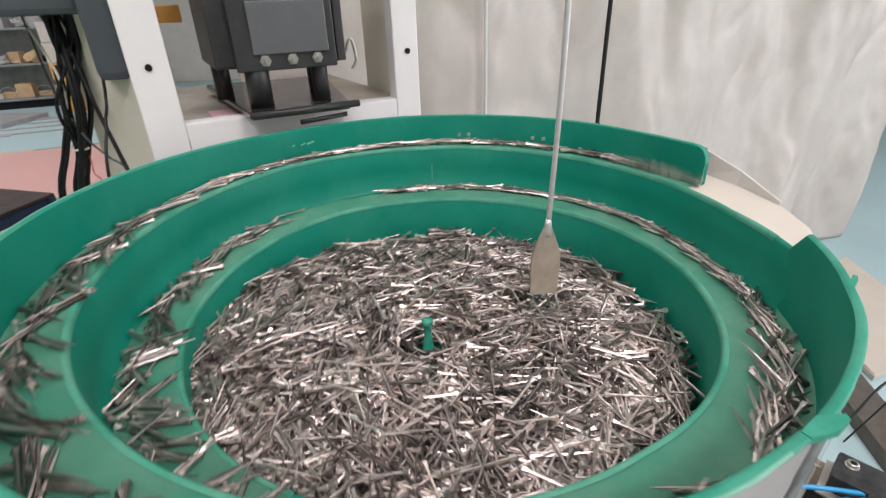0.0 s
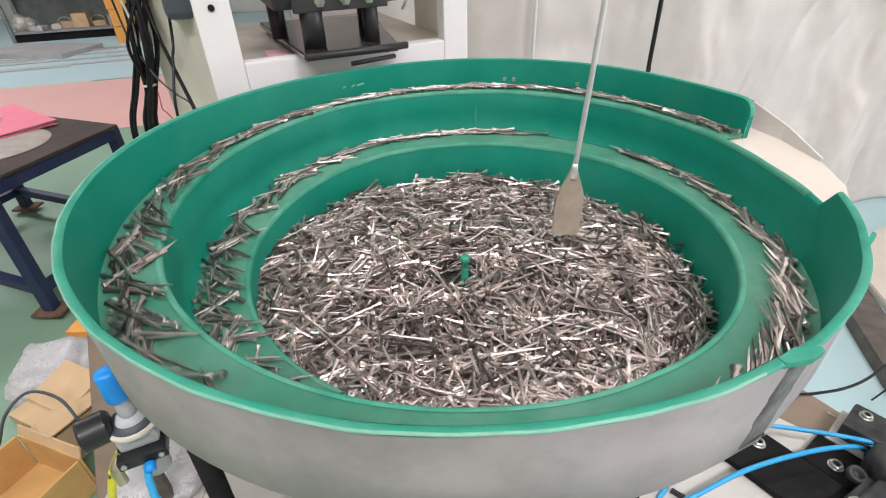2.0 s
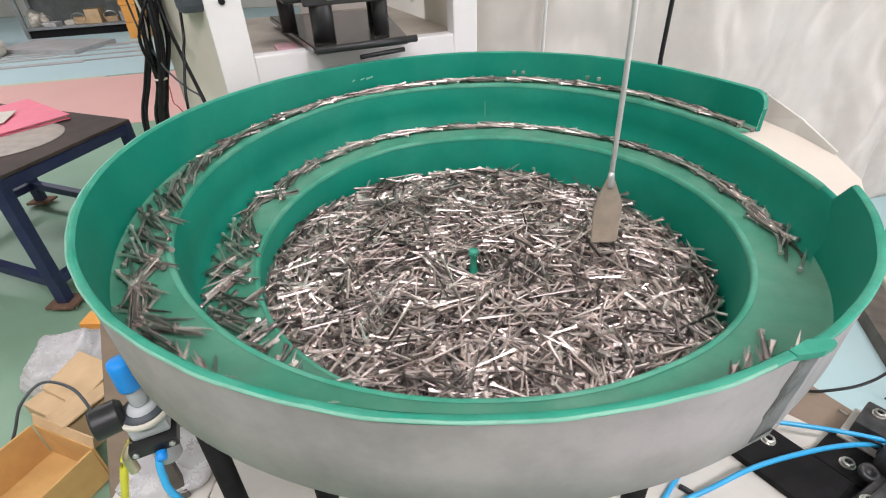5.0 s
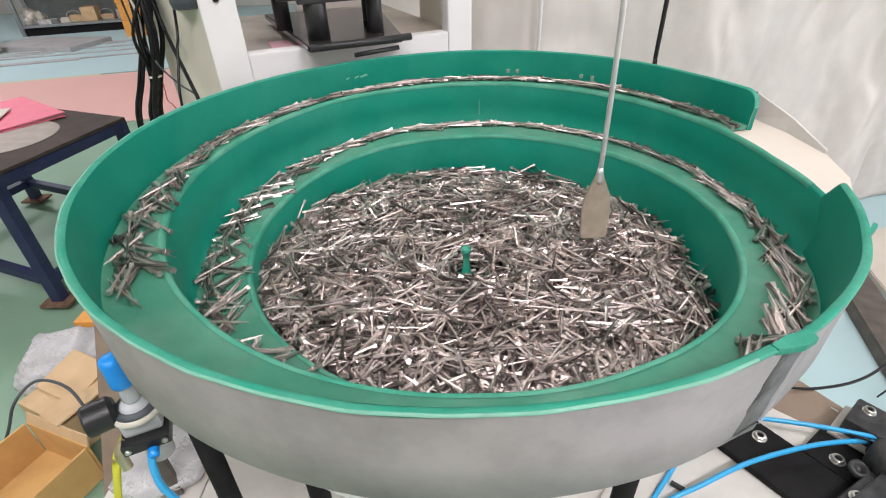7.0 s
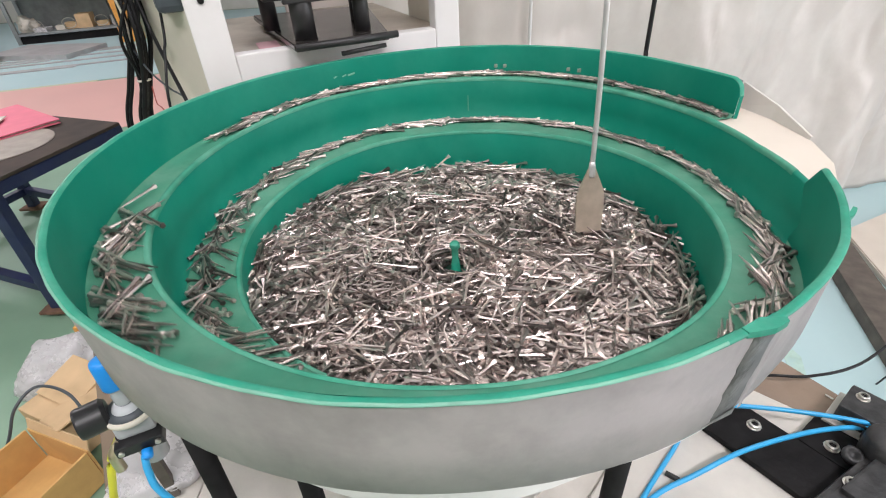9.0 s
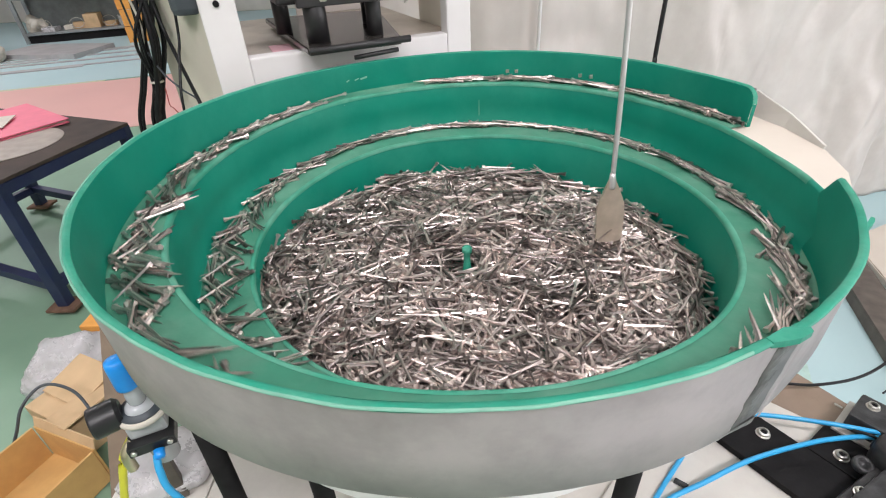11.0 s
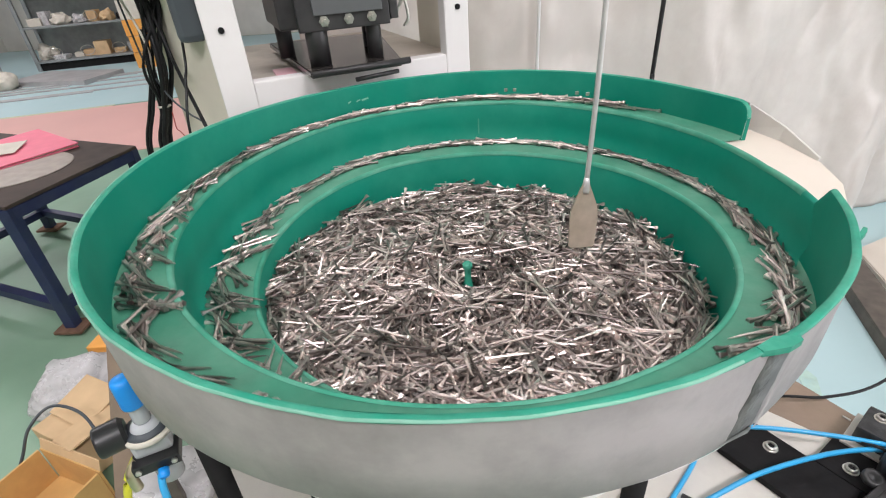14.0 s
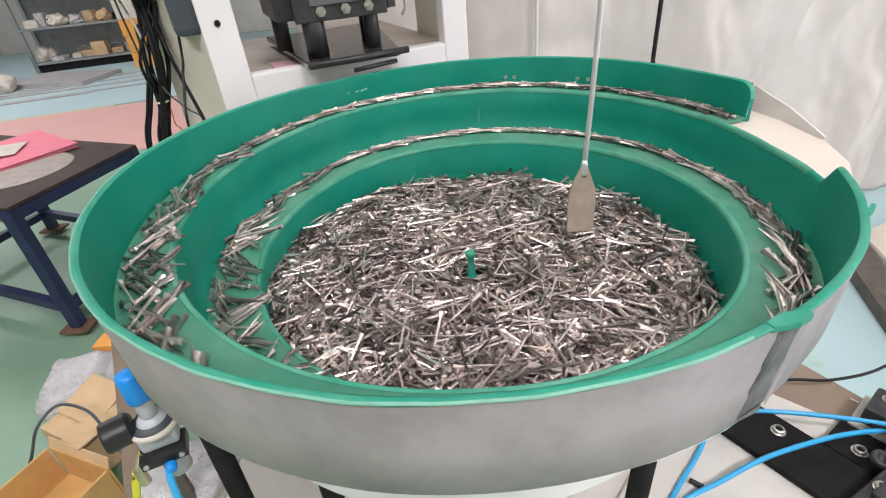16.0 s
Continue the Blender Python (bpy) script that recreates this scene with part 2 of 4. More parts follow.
def lathe(profile, segs=24, m=None, bm=None, caps=True):
    """A body turned about z from (radius, height) pairs."""
    b = bm or bmesh.new()
    t = bmesh.new()
    rings = []
    for r, z in profile:
        rings.append([t.verts.new((r * math.cos(2 * math.pi * k / segs), r * math.sin(2 * math.pi * k / segs), z)) for k in range(segs)])
    for a, c in zip(rings, rings[1:]):
        for k in range(segs):
            t.faces.new((a[k], a[(k + 1) % segs], c[(k + 1) % segs], c[k]))
    if caps:
        t.faces.new(rings[0][::-1])
        t.faces.new(rings[-1])
    return merge(b, t, m)


def tube(points, radius, segs=10, bm=None):
    """A bent round bar or cable through points, smoothed."""
    pts = [Vector(p) for p in points]
    # keep long straight runs from swinging at their ends
    i = 1
    while i < len(pts) - 1:
        a, c = (pts[i] - pts[i - 1]).length, (pts[i + 1] - pts[i]).length
        if c > 4 * a:
            pts.insert(i + 1, pts[i].lerp(pts[i + 1], 1.5 * a / c))
        i += 1
    fine = []
    for i in range(len(pts) - 1):
        p0, p1, p2, p3 = pts[max(i - 1, 0)], pts[i], pts[i + 1], pts[min(i + 2, len(pts) - 1)]
        n = 8 if len(pts) > 2 else 1
        for k in range(n):
            t = k / n
            fine.append(0.5 * ((2 * p1) + (p2 - p0) * t + (2 * p0 - 5 * p1 + 4 * p2 - p3) * t * t + (3 * p1 - p0 - 3 * p2 + p3) * t ** 3))
    fine.append(pts[-1])
    b = bm or bmesh.new()
    rings = []
    up = Vector((0.3, 0.2, 0.93))
    for i, p in enumerate(fine):
        d = (fine[min(i + 1, len(fine) - 1)] - fine[max(i - 1, 0)]).normalized()
        u = d.cross(up)
        u = u.normalized() if u.length > 1e-4 else d.cross(Vector((1, 0, 0))).normalized()
        v = d.cross(u)
        rings.append([b.verts.new(p + radius * (math.cos(2 * math.pi * k / segs) * u + math.sin(2 * math.pi * k / segs) * v)) for k in range(segs)])
    for a, c in zip(rings, rings[1:]):
        for k in range(segs):
            b.faces.new((a[k], a[(k + 1) % segs], c[(k + 1) % segs], c[k]))
    b.faces.new(rings[0][::-1])
    b.faces.new(rings[-1])
    return b


def prism(outline, z0, z1, bm=None, m=None, bevel=0.0):
    """A plate with an outline in x, y between two heights."""
    b = bm or bmesh.new()
    t = bmesh.new()
    lo = [t.verts.new((x, y, z0)) for x, y in outline]
    hi = [t.verts.new((x, y, z1)) for x, y in outline]
    t.faces.new(lo[::-1])
    t.faces.new(hi)
    n = len(outline)
    for k in range(n):
        t.faces.new((lo[k], lo[(k + 1) % n], hi[(k + 1) % n], hi[k]))
    if bevel:
        bmesh.ops.bevel(t, geom=list(t.edges), offset=bevel, segments=2, affect="EDGES")
    return merge(b, t, m)


# ---------------------------------------------------------------- hall
floor = link("floor", prism([(-9, -5), (6, -5), (6, 10), (-9, 10)], -0.1, 0), "floor_green")
tagged(floor, "smooth green painted concrete workshop floor", "floor", kind="structure")
blue_zone = link("floor_blue_zone", prism([(-9, 3.28), (-4.70, 4.46), (-3.65, 4.75), (1.2, 6.09), (6, 7.4), (6, 9.9), (-9, 9.9)], 0.0, 0.004), "floor_blue")
tagged(blue_zone, "pale blue painted floor area beyond the pink strip", "floor", kind="structure")
pink_zone = link("floor_pink_zone", prism([(-9, 1.45), (-2.85, 3.05), (0.4, 3.95), (0.4, 5.8), (-3.65, 4.68), (-4.70, 4.39), (-9, 3.21)], 0.0, 0.004), "floor_pink")
tagged(pink_zone, "salmon pink painted walkway strip on the floor", "floor", kind="structure")
line = link("floor_line", prism([(-9, 3.21), (-4.7, 4.39), (-3.65, 4.68), (-3.65, 4.75), (-4.7, 4.46), (-9, 3.28)], 0.0, 0.004), "yellow_line")
tagged(line, "worn yellow line between pink and blue floor", "floor line", kind="structure")
blue_right = link("floor_blue_bay", prism([(0.35, -1.5), (5.9, -1.5), (5.9, 3.9), (0.45, 3.9)], 0.0, 0.004), "floor_blue")
tagged(blue_right, "pale blue painted floor bay beside the feeder", "floor", kind="structure")
scuff = link("floor_scuff", prism([(0.99, 0.44), (1.02, 0.42), (1.06, 0.52), (1.04, 0.60), (1.01, 0.53)], 0.004, 0.006), "faint_line")
tagged(scuff, "worn yellow marking on the pale blue floor", "floor line", kind="structure")
for nm, sx, sy, x, y in (("wall_north", 15.4, 0.2, -1.5, 10.1), ("wall_south", 15.4, 0.2, -1.5, -5.1), ("wall_west", 0.2, 15, -9.1, 2.5)):
    tagged(link(nm, box(sx, sy, 4.0, x, y, 0), "wall"), "plain painted workshop wall", "wall", kind="structure")
# east wall out of view, its opening added to let side light in
bm = box(0.2, 2.4, 4.0, 6.1, -3.8, 0)
box(0.2, 9.6, 4.0, 6.1, 5.2, 0, bm=bm)
box(0.2, 3.0, 0.9, 6.1, -1.1, 3.1, bm=bm)
tagged(link("wall_east", bm, "wall"), "painted workshop wall with an unseen opening added for side light", "wall", kind="structure")
tagged(link("ceiling", box(15.4, 15.4, 0.15, -1.5, 2.5, 4.0), "ceiling"), "plain pale workshop ceiling", "ceiling", kind="structure")
tagged(link("yard_ground", prism([(6.2, -60), (80, -60), (80, 60), (6.2, 60)], -0.15, -0.02), "disc"), "plain concrete ground added outside the unseen opening", "ground", kind="structure")
# fixture bodies for the added lights, all out of view
for lx, ly, lw in FILL_LAMPS:
    lamp = empty("added_ceiling_light", pose(lx, ly, 3.88), label="unseen white light added on the ceiling to fill the hall", category="ceiling light", group="ceiling lights")
    part("housing", box(1.36, 0.56, 0.06, 0, 0, 0.05, 0.01), "white_paint", lamp)
    part("diffuser", box(1.3, 0.5, 0.03, 0, 0, 0.02, 0.008), "lamp", lamp)

# ---------------------------------------------------------------- bowl feeder
RB, ZR = 0.40, 0.9943     # bowl radius and rim height


def table(xs, ys):
    def f(v):
        return float(np.interp(v, xs, ys))
    return f


# turn angle p grows clockwise from the side beside the trolley; the ramp climbs with it
ramp_z = table([-120, -90, 0, 65, 120, 170, 200, 240, 270, 310, 360, 416, 465, 513, 560], [-.50, -.475, -.385, -.325, -.315, -.295, -.285, -.24, -.205, -.185, -.165, -.13, -.127, -.126, -.118])
edge_r = table([-120, -60, 0, 48, 107, 165, 200, 245, 300, 317, 334, 360, 390, 416, 465, 513, 540, 550, 560], [.60, .62, .70, .755, .785, .775, .775, .765, .805, .82, .84, .865, .895, .918, .942, .91, .90, .918, .932])
rim_r = table([190, 210, 235, 246, 255, 280, 310, 345, 372, 390, 415, 430, 450, 470, 490, 510, 530], [.943, .95, .958, .972, .980, .993, .994, .987, .990, .988, .988, 1.0, 1.026, 1.034, 1.024, 1.0, 1.008])
rim_z = table([190, 215, 240, 247, 530], [-.058, -.055, -.02, 0, 0])
WALL = 0.019
END = 526.0


def at(p, r, z):
    a = radians(180 - p)
    return Vector((RB * r * math.cos(a), RB * r * math.sin(a), ZR + RB * z))


def out_r(p):
    return rim_r(p) - WALL if p >= 193 else edge_r(p + 360)


def strip(rows, bm):
    prev = None
    for pts in rows:
        cur = [bm.verts.new(q) for q in pts]
        if prev:
            for k in range(len(cur) - 1):
                bm.faces.new((prev[k], prev[k + 1], cur[k + 1], cur[k]))
        prev = cur
    return bm


feeder = empty("bowl_feeder", label="vibratory bowl feeder with green lining, spiral track and steel skin", category="bowl feeder")
ps = [p for p in np.arange(-120, END + 0.1, 2.0)]
part("track", strip([[at(p, out_r(p), ramp_z(p) + 0.012), at(p, out_r(p) - 0.012, ramp_z(p)), at(p, edge_r(p) + 0.012, ramp_z(p) + 0.002), at(p, edge_r(p), ramp_z(p) - 0.008)] for p in ps], bmesh.new()), "track", feeder, "worn green spiral track", True)
rows = []
for p in np.arange(-90, 560.1, 2.0):
    lo = ramp_z(p - 360) if p >= 270 else -.58
    e = edge_r(p)
    rows.append([at(p, e + 0.016, ramp_z(p) + 0.0), at(p, e + 0.006, ramp_z(p) + 0.003), at(p, e, ramp_z(p) - 0.006), at(p, e - 0.004, (ramp_z(p) + lo) / 2), at(p, e - 0.002, lo + .012), at(p, e - 0.014, lo + 0.002)])
part("step_wall", strip(rows, bmesh.new()), "liner", feeder, "glossy green wall between the turns", True)
# worn track edge, lightened to paint in its highlight line
for lo_p, hi_p in ((-60, 552),):
    part("track_edge", strip([[at(p, edge_r(p) + 0.013, ramp_z(p) + 0.0035), at(p, edge_r(p) + 0.005, ramp_z(p) + 0.0055), at(p, edge_r(p) - .001, ramp_z(p) - 0.001), at(p, edge_r(p) - .002, ramp_z(p) - 0.010)] for p in np.arange(lo_p, hi_p + 0.1, 2.0)], bmesh.new()), "edge", feeder, "worn edge of the track with its highlight painted pale", True)
rows = []
for p in np.concatenate([np.arange(193, END - 3, 1.5), np.linspace(END - 3, END, 9)]):
    z = rim_z(p)
    if p < 199:
        z -= 0.055 * (199 - p) / 3
    if p > END - 3:
        z -= 0.05 * (1 - math.sqrt(max(0, 1 - ((p - END + 3) / 3) ** 2)))
    r = rim_r(p)
    rows.append([at(p, r - WALL, ramp_z(p) - 0.002), at(p, r - WALL, z - .02), at(p, r - WALL + .003, z - 0.004)])
part("rim_wall", strip(rows, bmesh.new()), "liner", feeder, "green inner face of the rim", True)
rows = []
for p in np.concatenate([np.arange(193, END - 3, 1.5), np.linspace(END - 3, END, 9)]):
    z = rim_z(p)
    if p < 199:
        z -= 0.055 * (199 - p) / 3
    if p > END - 3:
        z -= 0.05 * (1 - math.sqrt(max(0, 1 - ((p - END + 3) / 3) ** 2)))
    r = rim_r(p) + 0.0008 * math.sin(p * 0.31) * math.sin(p * 0.13)
    rows.append([at(p, r - WALL + .003, z - 0.004), at(p, r - WALL + 0.008, z), at(p, r - 0.004, z), at(p, r - 0.0005, z - 0.002), at(p, r - 0.0005, z - 0.005), at(p, r - 0.004, z - 0.006)])
part("rim_edge", strip(rows, bmesh.new()), "rim", feeder, "cut green top edge of the lining", True)
# thin pale strip paints the highlight along the steel skin's top edge
rows = []
for p in np.arange(249, 412, 1.5):
    r = rim_r(p) + 0.0012 * math.sin(p * 0.7) * math.sin(p * 0.23)
    rows.append([at(p, r - .0040, -.0010), at(p, r - .002, .0014), at(p, r + .0004, .0010), at(p, r + .0010, -.0028)])
part("rim_highlight", strip(rows, bmesh.new()), "lip", feeder, "steel skin edge with its highlight painted pale green", True)
# end faces of the lining at the outlet
bm = bmesh.new()
bm.faces.new([bm.verts.new(q) for q in (at(END, rim_r(END) - WALL, -.14), at(END, rim_r(END) - WALL + .003, -.052), at(END, rim_r(END) - .002, -.052), at(END, rim_r(END) - .002, -.14))])
part("rim_end", bm, "liner", feeder)
# steel skin, overlapping at the seam beside the tab
for lo_p, hi_p, dr in ((247, END, 0.0), (198, 249, 0.0)):
    rows = []
    for p in np.arange(lo_p, hi_p + 0.1, 2.0):
        r = rim_r(p) - 0.004 + dr
        zb = -.205
        rows.append([at(p, r + 0.002, rim_z(p) - 0.005), at(p, r - 0.002, zb * 0.5), at(p, r - 0.004, zb), at(p, r - 0.014, zb - 0.006)])
    part("steel_skin", strip(rows, bmesh.new()), "steel", feeder, "dull stainless outer skin", True)
for w0, w1, o in ((242.3, 245.5, -.001),):
    rows = []
    for s in np.linspace(0, 1, 15):
        z = -.012 - .19 * s
        sh = 0.10 * math.sin(s * 17 + w0) + 0.06 * math.sin(s * 41) + 1.2 * s
        q0, q1 = w0 + sh, w1 + sh + 0.10 * math.sin(s * 23)
        rows.append([at(q, rim_r(max(q, 247.0 if o < 0 else 0)) - .003 - .006 * s + d, z) for q, d in ((q0, -.004), (q0 + .1, .0006), (q1 - .1, .0006), (q1, -.004))])
    part("seam_weld", strip(rows, bmesh.new()), "weld", feeder, "dark heat-stained weld seam", True)
rows = [[at(241.2 + 1.3 * k + w, rim_r(247) - .002 - .006 * k, -.014 - .186 * k) for w in (0.0, 0.55)] for k in (0, .25, .5, .75, 1)]
part("seam_edge", strip(rows, bmesh.new()), "steel", feeder, "bright ground edge beside the seam", True)
bm = bmesh.new()
bm.faces.new([bm.verts.new(q) for q in (at(249.5, rim_r(249) - .008, -.203), at(243.6, rim_r(247) - .006, -.188), at(243.2, rim_r(247) - .010, -.214))])
part("skin_flap", bm, "weld", feeder, "dull lower corner of the lapped skin")
bm = prism([at(246.8, rim_r(247) - .012, 0)[:2], at(246.8, rim_r(247) - .001, 0)[:2], at(245.8, rim_r(247) + .004, 0)[:2], at(244.4, rim_r(247) + .010, 0)[:2], at(242.9, rim_r(247) + .009, 0)[:2], at(242.6, rim_r(247) + .002, 0)[:2], at(243.6, rim_r(244) - .004, 0)[:2], at(244.5, rim_r(244) - .012, 0)[:2]], ZR - .004, ZR + .0004)
part("lining_tab", bm, "rim", feeder, "torn green tab of the lining")
bm = prism([at(213, .947, 0)[:2], at(210.4, .958, 0)[:2], at(210.6, .965, 0)[:2], at(211.6, .963, 0)[:2], at(214, .95, 0)[:2]], ZR - .028, ZR - .023)
part("lining_tab", bm, "rim", feeder, "torn green tab of the lining")
bm = lathe([(0.765 * RB, ZR - .575 * RB), (0.004, ZR - .560 * RB)], 64, caps=False)
part("bowl_floor", bm, "track", feeder, "green bowl floor under the nails", True)
bm = lathe([(0.765 * RB, ZR - .585 * RB), (0.68 * RB, ZR - .605 * RB), (0.3 * RB, ZR - .615 * RB)], 48)
part("bowl_underside", bm, "white_paint", feeder, "", True)
rows = []
for p in np.arange(-90, 556.1, 4.0):
    if p >= 196:
        rows.append([at(p, out_r(p) - .003, ramp_z(p) - .012), at(p, edge_r(p), ramp_z(p) - .02)])
part("track_underside", strip(rows, bmesh.new()), "white_paint", feeder, "off-white underside of the track", True)
rows = []
for p in np.arange(100, 330, 4.0):
    rows.append([at(p, edge_r(p) + .012, ramp_z(p) - .02), at(p, edge_r(p) + .010, -.585)])
part("lower_skin", strip(rows, bmesh.new()), "white_paint", feeder, "off-white lower skin of the bowl", True)
bm = lathe([(0.012, ZR - .565 * RB), (0.007, ZR - .52 * RB), (0.0045, ZR - .47 * RB), (0.0045, ZR - .44 * RB), (0.0068, ZR - .432 * RB), (0.0068, ZR - .418 * RB), (0.005, ZR - .413 * RB)], 16)
part("centre_post", bm, "rim", feeder, "small green centre post", True)
# pale specks and adhesive smears on the back rim
for th, zz in ((76, -.075), (73.5, -.075), (56, -.075), (53, -.075)):
    part("speck", box(0.006, 0.003, 0.006, m=Matrix.Translation(at(180 - th, rim_r(180 - th) - WALL - .001, zz)), bevel=0.001), "zinc", feeder, "small pale speck on the rim")
for k, (sx, sz, th) in enumerate(((0.013, 0.003, 116.5), (0.008, 0.002, 118.5), (0.006, 0.002, 121))):
    a = radians(th)
    part("smear", box(sx, 0.002, sz, m=Matrix.Translation(at(180 - th, rim_r(180 - th) - WALL - .002, -.055)) @ pose(0, 0, 0, 0, 10 + 8 * k, th + 90), bevel=0.0008), "lip", feeder, "dried adhesive smear")

# pale strip added for the blurred streak of a bouncing nail
for p, z0, z1 in ((96, -.20, -.275),):
    q = p + 360 if z0 > -.32 else p
    rows = [[at(q - w, edge_r(q) - .006, z) for w in (-0.18, 0.18)] for z in (z0, (z0 + z1) / 2, z1)]
    part("nail_streak", strip(rows, bmesh.new()), "edge", feeder, "pale strip standing for the streak of a bouncing nail")

# drive unit and base under the bowl
base = empty("feeder_base", label="off-white drive housing on a steel base plate", category="machine base")
part("drive_housing", lathe([(0.17, 0.476), (0.185, 0.48), (0.185, 0.73), (0.17, 0.745)], 40), "white_paint", base, "off-white round drive cover", True)
part("base_plate", box(0.82, 0.64, 0.03, 0.0, -0.05, 0.446, 0.004), "bench", base, "off-white painted base plate")
part("side_shelf", box(0.15, 0.14, 0.024, -0.487, -0.085, 0.450, 0.003), "bench", base, "pale side shelf")
for lx, ly in ((-0.24, -0.20), (0.26, -0.20), (-0.24, 0.2), (0.26, 0.2)):
    part("leg", box(0.06, 0.06, 0.446, lx, ly, 0, 0.004), "white_paint", base)
for (x, y), (x2, y2) in (((-0.285, -0.233), (-0.295, -0.213)), ((-0.170, -0.25), (-0.175, -0.235)), ((0.155, -0.255), (0.165, -0.24)), ((0.22, 0.16), (0.21, 0.15)), ((-0.2, 0.2), (-0.19, 0.19))):
    part("spring_rod", tube([(x, y, 0.476), (x2, y2, 0.77)], 0.0115, 14), "black", base, "black oxide spring rod", True)

# outlet chute beside the bowl
chute = empty("outlet_chute", label="cream painted sheet-metal outlet chute beside the bowl", category="chute")
inner = [at(p, edge_r(p) + 0.004, 0)[:2] for p in (524, 530, 536, 542, 548, 554, 558)]
part("chute_floor", prism(inner + [(0.392, -0.100), (0.418, -0.055), (0.434, 0.009), (0.430, 0.087), (0.413, 0.146), (0.380, 0.118)], 0.9395, 0.9432), "cream", chute)
bm = bmesh.new()
strip([[Vector((0.413, 0.148, 0.944)), Vector((0.418, 0.150, 0.976))], [Vector((0.429, 0.087, 0.944)), Vector((0.434, 0.089, 0.961))], [Vector((0.433, 0.012, 0.943)), Vector((0.434, 0.012, 0.947))]], bm)
g = bmesh.ops.extrude_face_region(bm, geom=list(bm.faces))
bmesh.ops.translate(bm, vec=(0.003, 0.001, 0), verts=[v for v in g["geom"] if isinstance(v, bmesh.types.BMVert)])
part("side_plate", bm, "bench", chute, "pale grey side plate")
part("bracket", box(0.03, 0.12, 0.10, 0.405, 0.03, 0.838, 0.003), "cream", chute)
part("post", box(0.04, 0.04, 0.834, 0.405, 0.03, 0.004, 0.003), "cream", chute)

# ---------------------------------------------------------------- hanging level paddle
paddle = empty("level_paddle", label="grey rod with a dusty clear paddle hanging over the nails", category="level sensor")
part("rod", tube([(0, 0, 0), (0.004, 0.0, 0.22), (0.0, 0, 0.62)], 0.0032, 10), "pale_rod", paddle, "thin dull steel rod", True)
w = 0.0186
out = [(-w * .96, -0.091), (-w, -0.050), (-w * .97, -0.036), (-w * .80, -0.025), (-0.0045, 0.002), (-0.002, 0.006), (0.002, 0.006), (0.0045, 0.002), (w * .80, -0.025), (w * .97, -0.036), (w, -0.050), (w * .96, -0.091), (w * .8, -0.094), (-w * .8, -0.094)]
part("blade", prism(out, -0.0025, 0.0025, m=pose(0, 0, 0, 90, 0, 0), bevel=0.0008), "paddle", paddle, "dusty cloudy acrylic blade")
part("hub", lathe([(0.0045, -0.010), (0.0050, -0.007), (0.0045, 0.004), (0.0034, 0.012)], 14), "pale_rod", paddle, "clamped rod end", True)

# ---------------------------------------------------------------- nails
NAIL = 0.049


def nail_verts():
    """A tapered nail along +x: flared head at one end, point at the other."""
    v, f = [], []
    prof = [(0.0, 0.0036), (0.0010, 0.0041), (0.0062, 0.0021), (0.013, 0.0019), (NAIL * 0.75, 0.0016), (NAIL, 0.0005)]
    n = 5
    for x, r in prof:
        for k in range(n):
            a = k * 2 * math.pi / n
            v.append((x - NAIL / 2, r * 1.1 * math.cos(a), r * math.sin(a)))
    for i in range(len(prof) - 1):
        for k in range(n):
            f.append((n * i + k, n * i + n + k, n * i + n + (k + 1) % n, n * i + (k + 1) % n))
    f.append(tuple(range(n)))
    f.append(tuple(n * (len(prof) - 1) + k for k in reversed(range(n))))
    return np.array(v), f


NV, NF = nail_verts()


def nail_mesh(name, mats):
    """One mesh of many nails, one pose each."""
    vs, fs = [], []
    for i, m in enumerate(mats):
        a = np.array(m)
        vs.append(NV @ a[:3, :3].T + a[:3, 3])
        o = i * len(NV)
        fs += [tuple(o + k for k in f) for f in NF]
    me = bpy.data.meshes.new(name)
    me.from_pydata(np.concatenate(vs).tolist(), [], fs)
    me.materials.append(M["nail"])
    return me


rng = random.Random(7)
PILE = []          # (object, degrees a second)


def heap_z(r):
    return -.470 + 0.010 * math.sin(r * 7) + (0.03 * max(0, r - .6) / .15) - 0.25 * max(0, 0.10 - r)


RINGS = ((0.035, 0.13, 190, 42.0), (0.13, 0.20, 270, 37.0), (0.20, 0.28, 600, 33.0), (0.28, 0.40, 1200, 31.0), (0.40, 0.52, 1700, 30.2), (0.52, 0.64, 2200, 29.8), (0.64, 0.735, 2200, 29.5))
stretch = Matrix.Diagonal((1.2, 0.84, 0.84, 1))
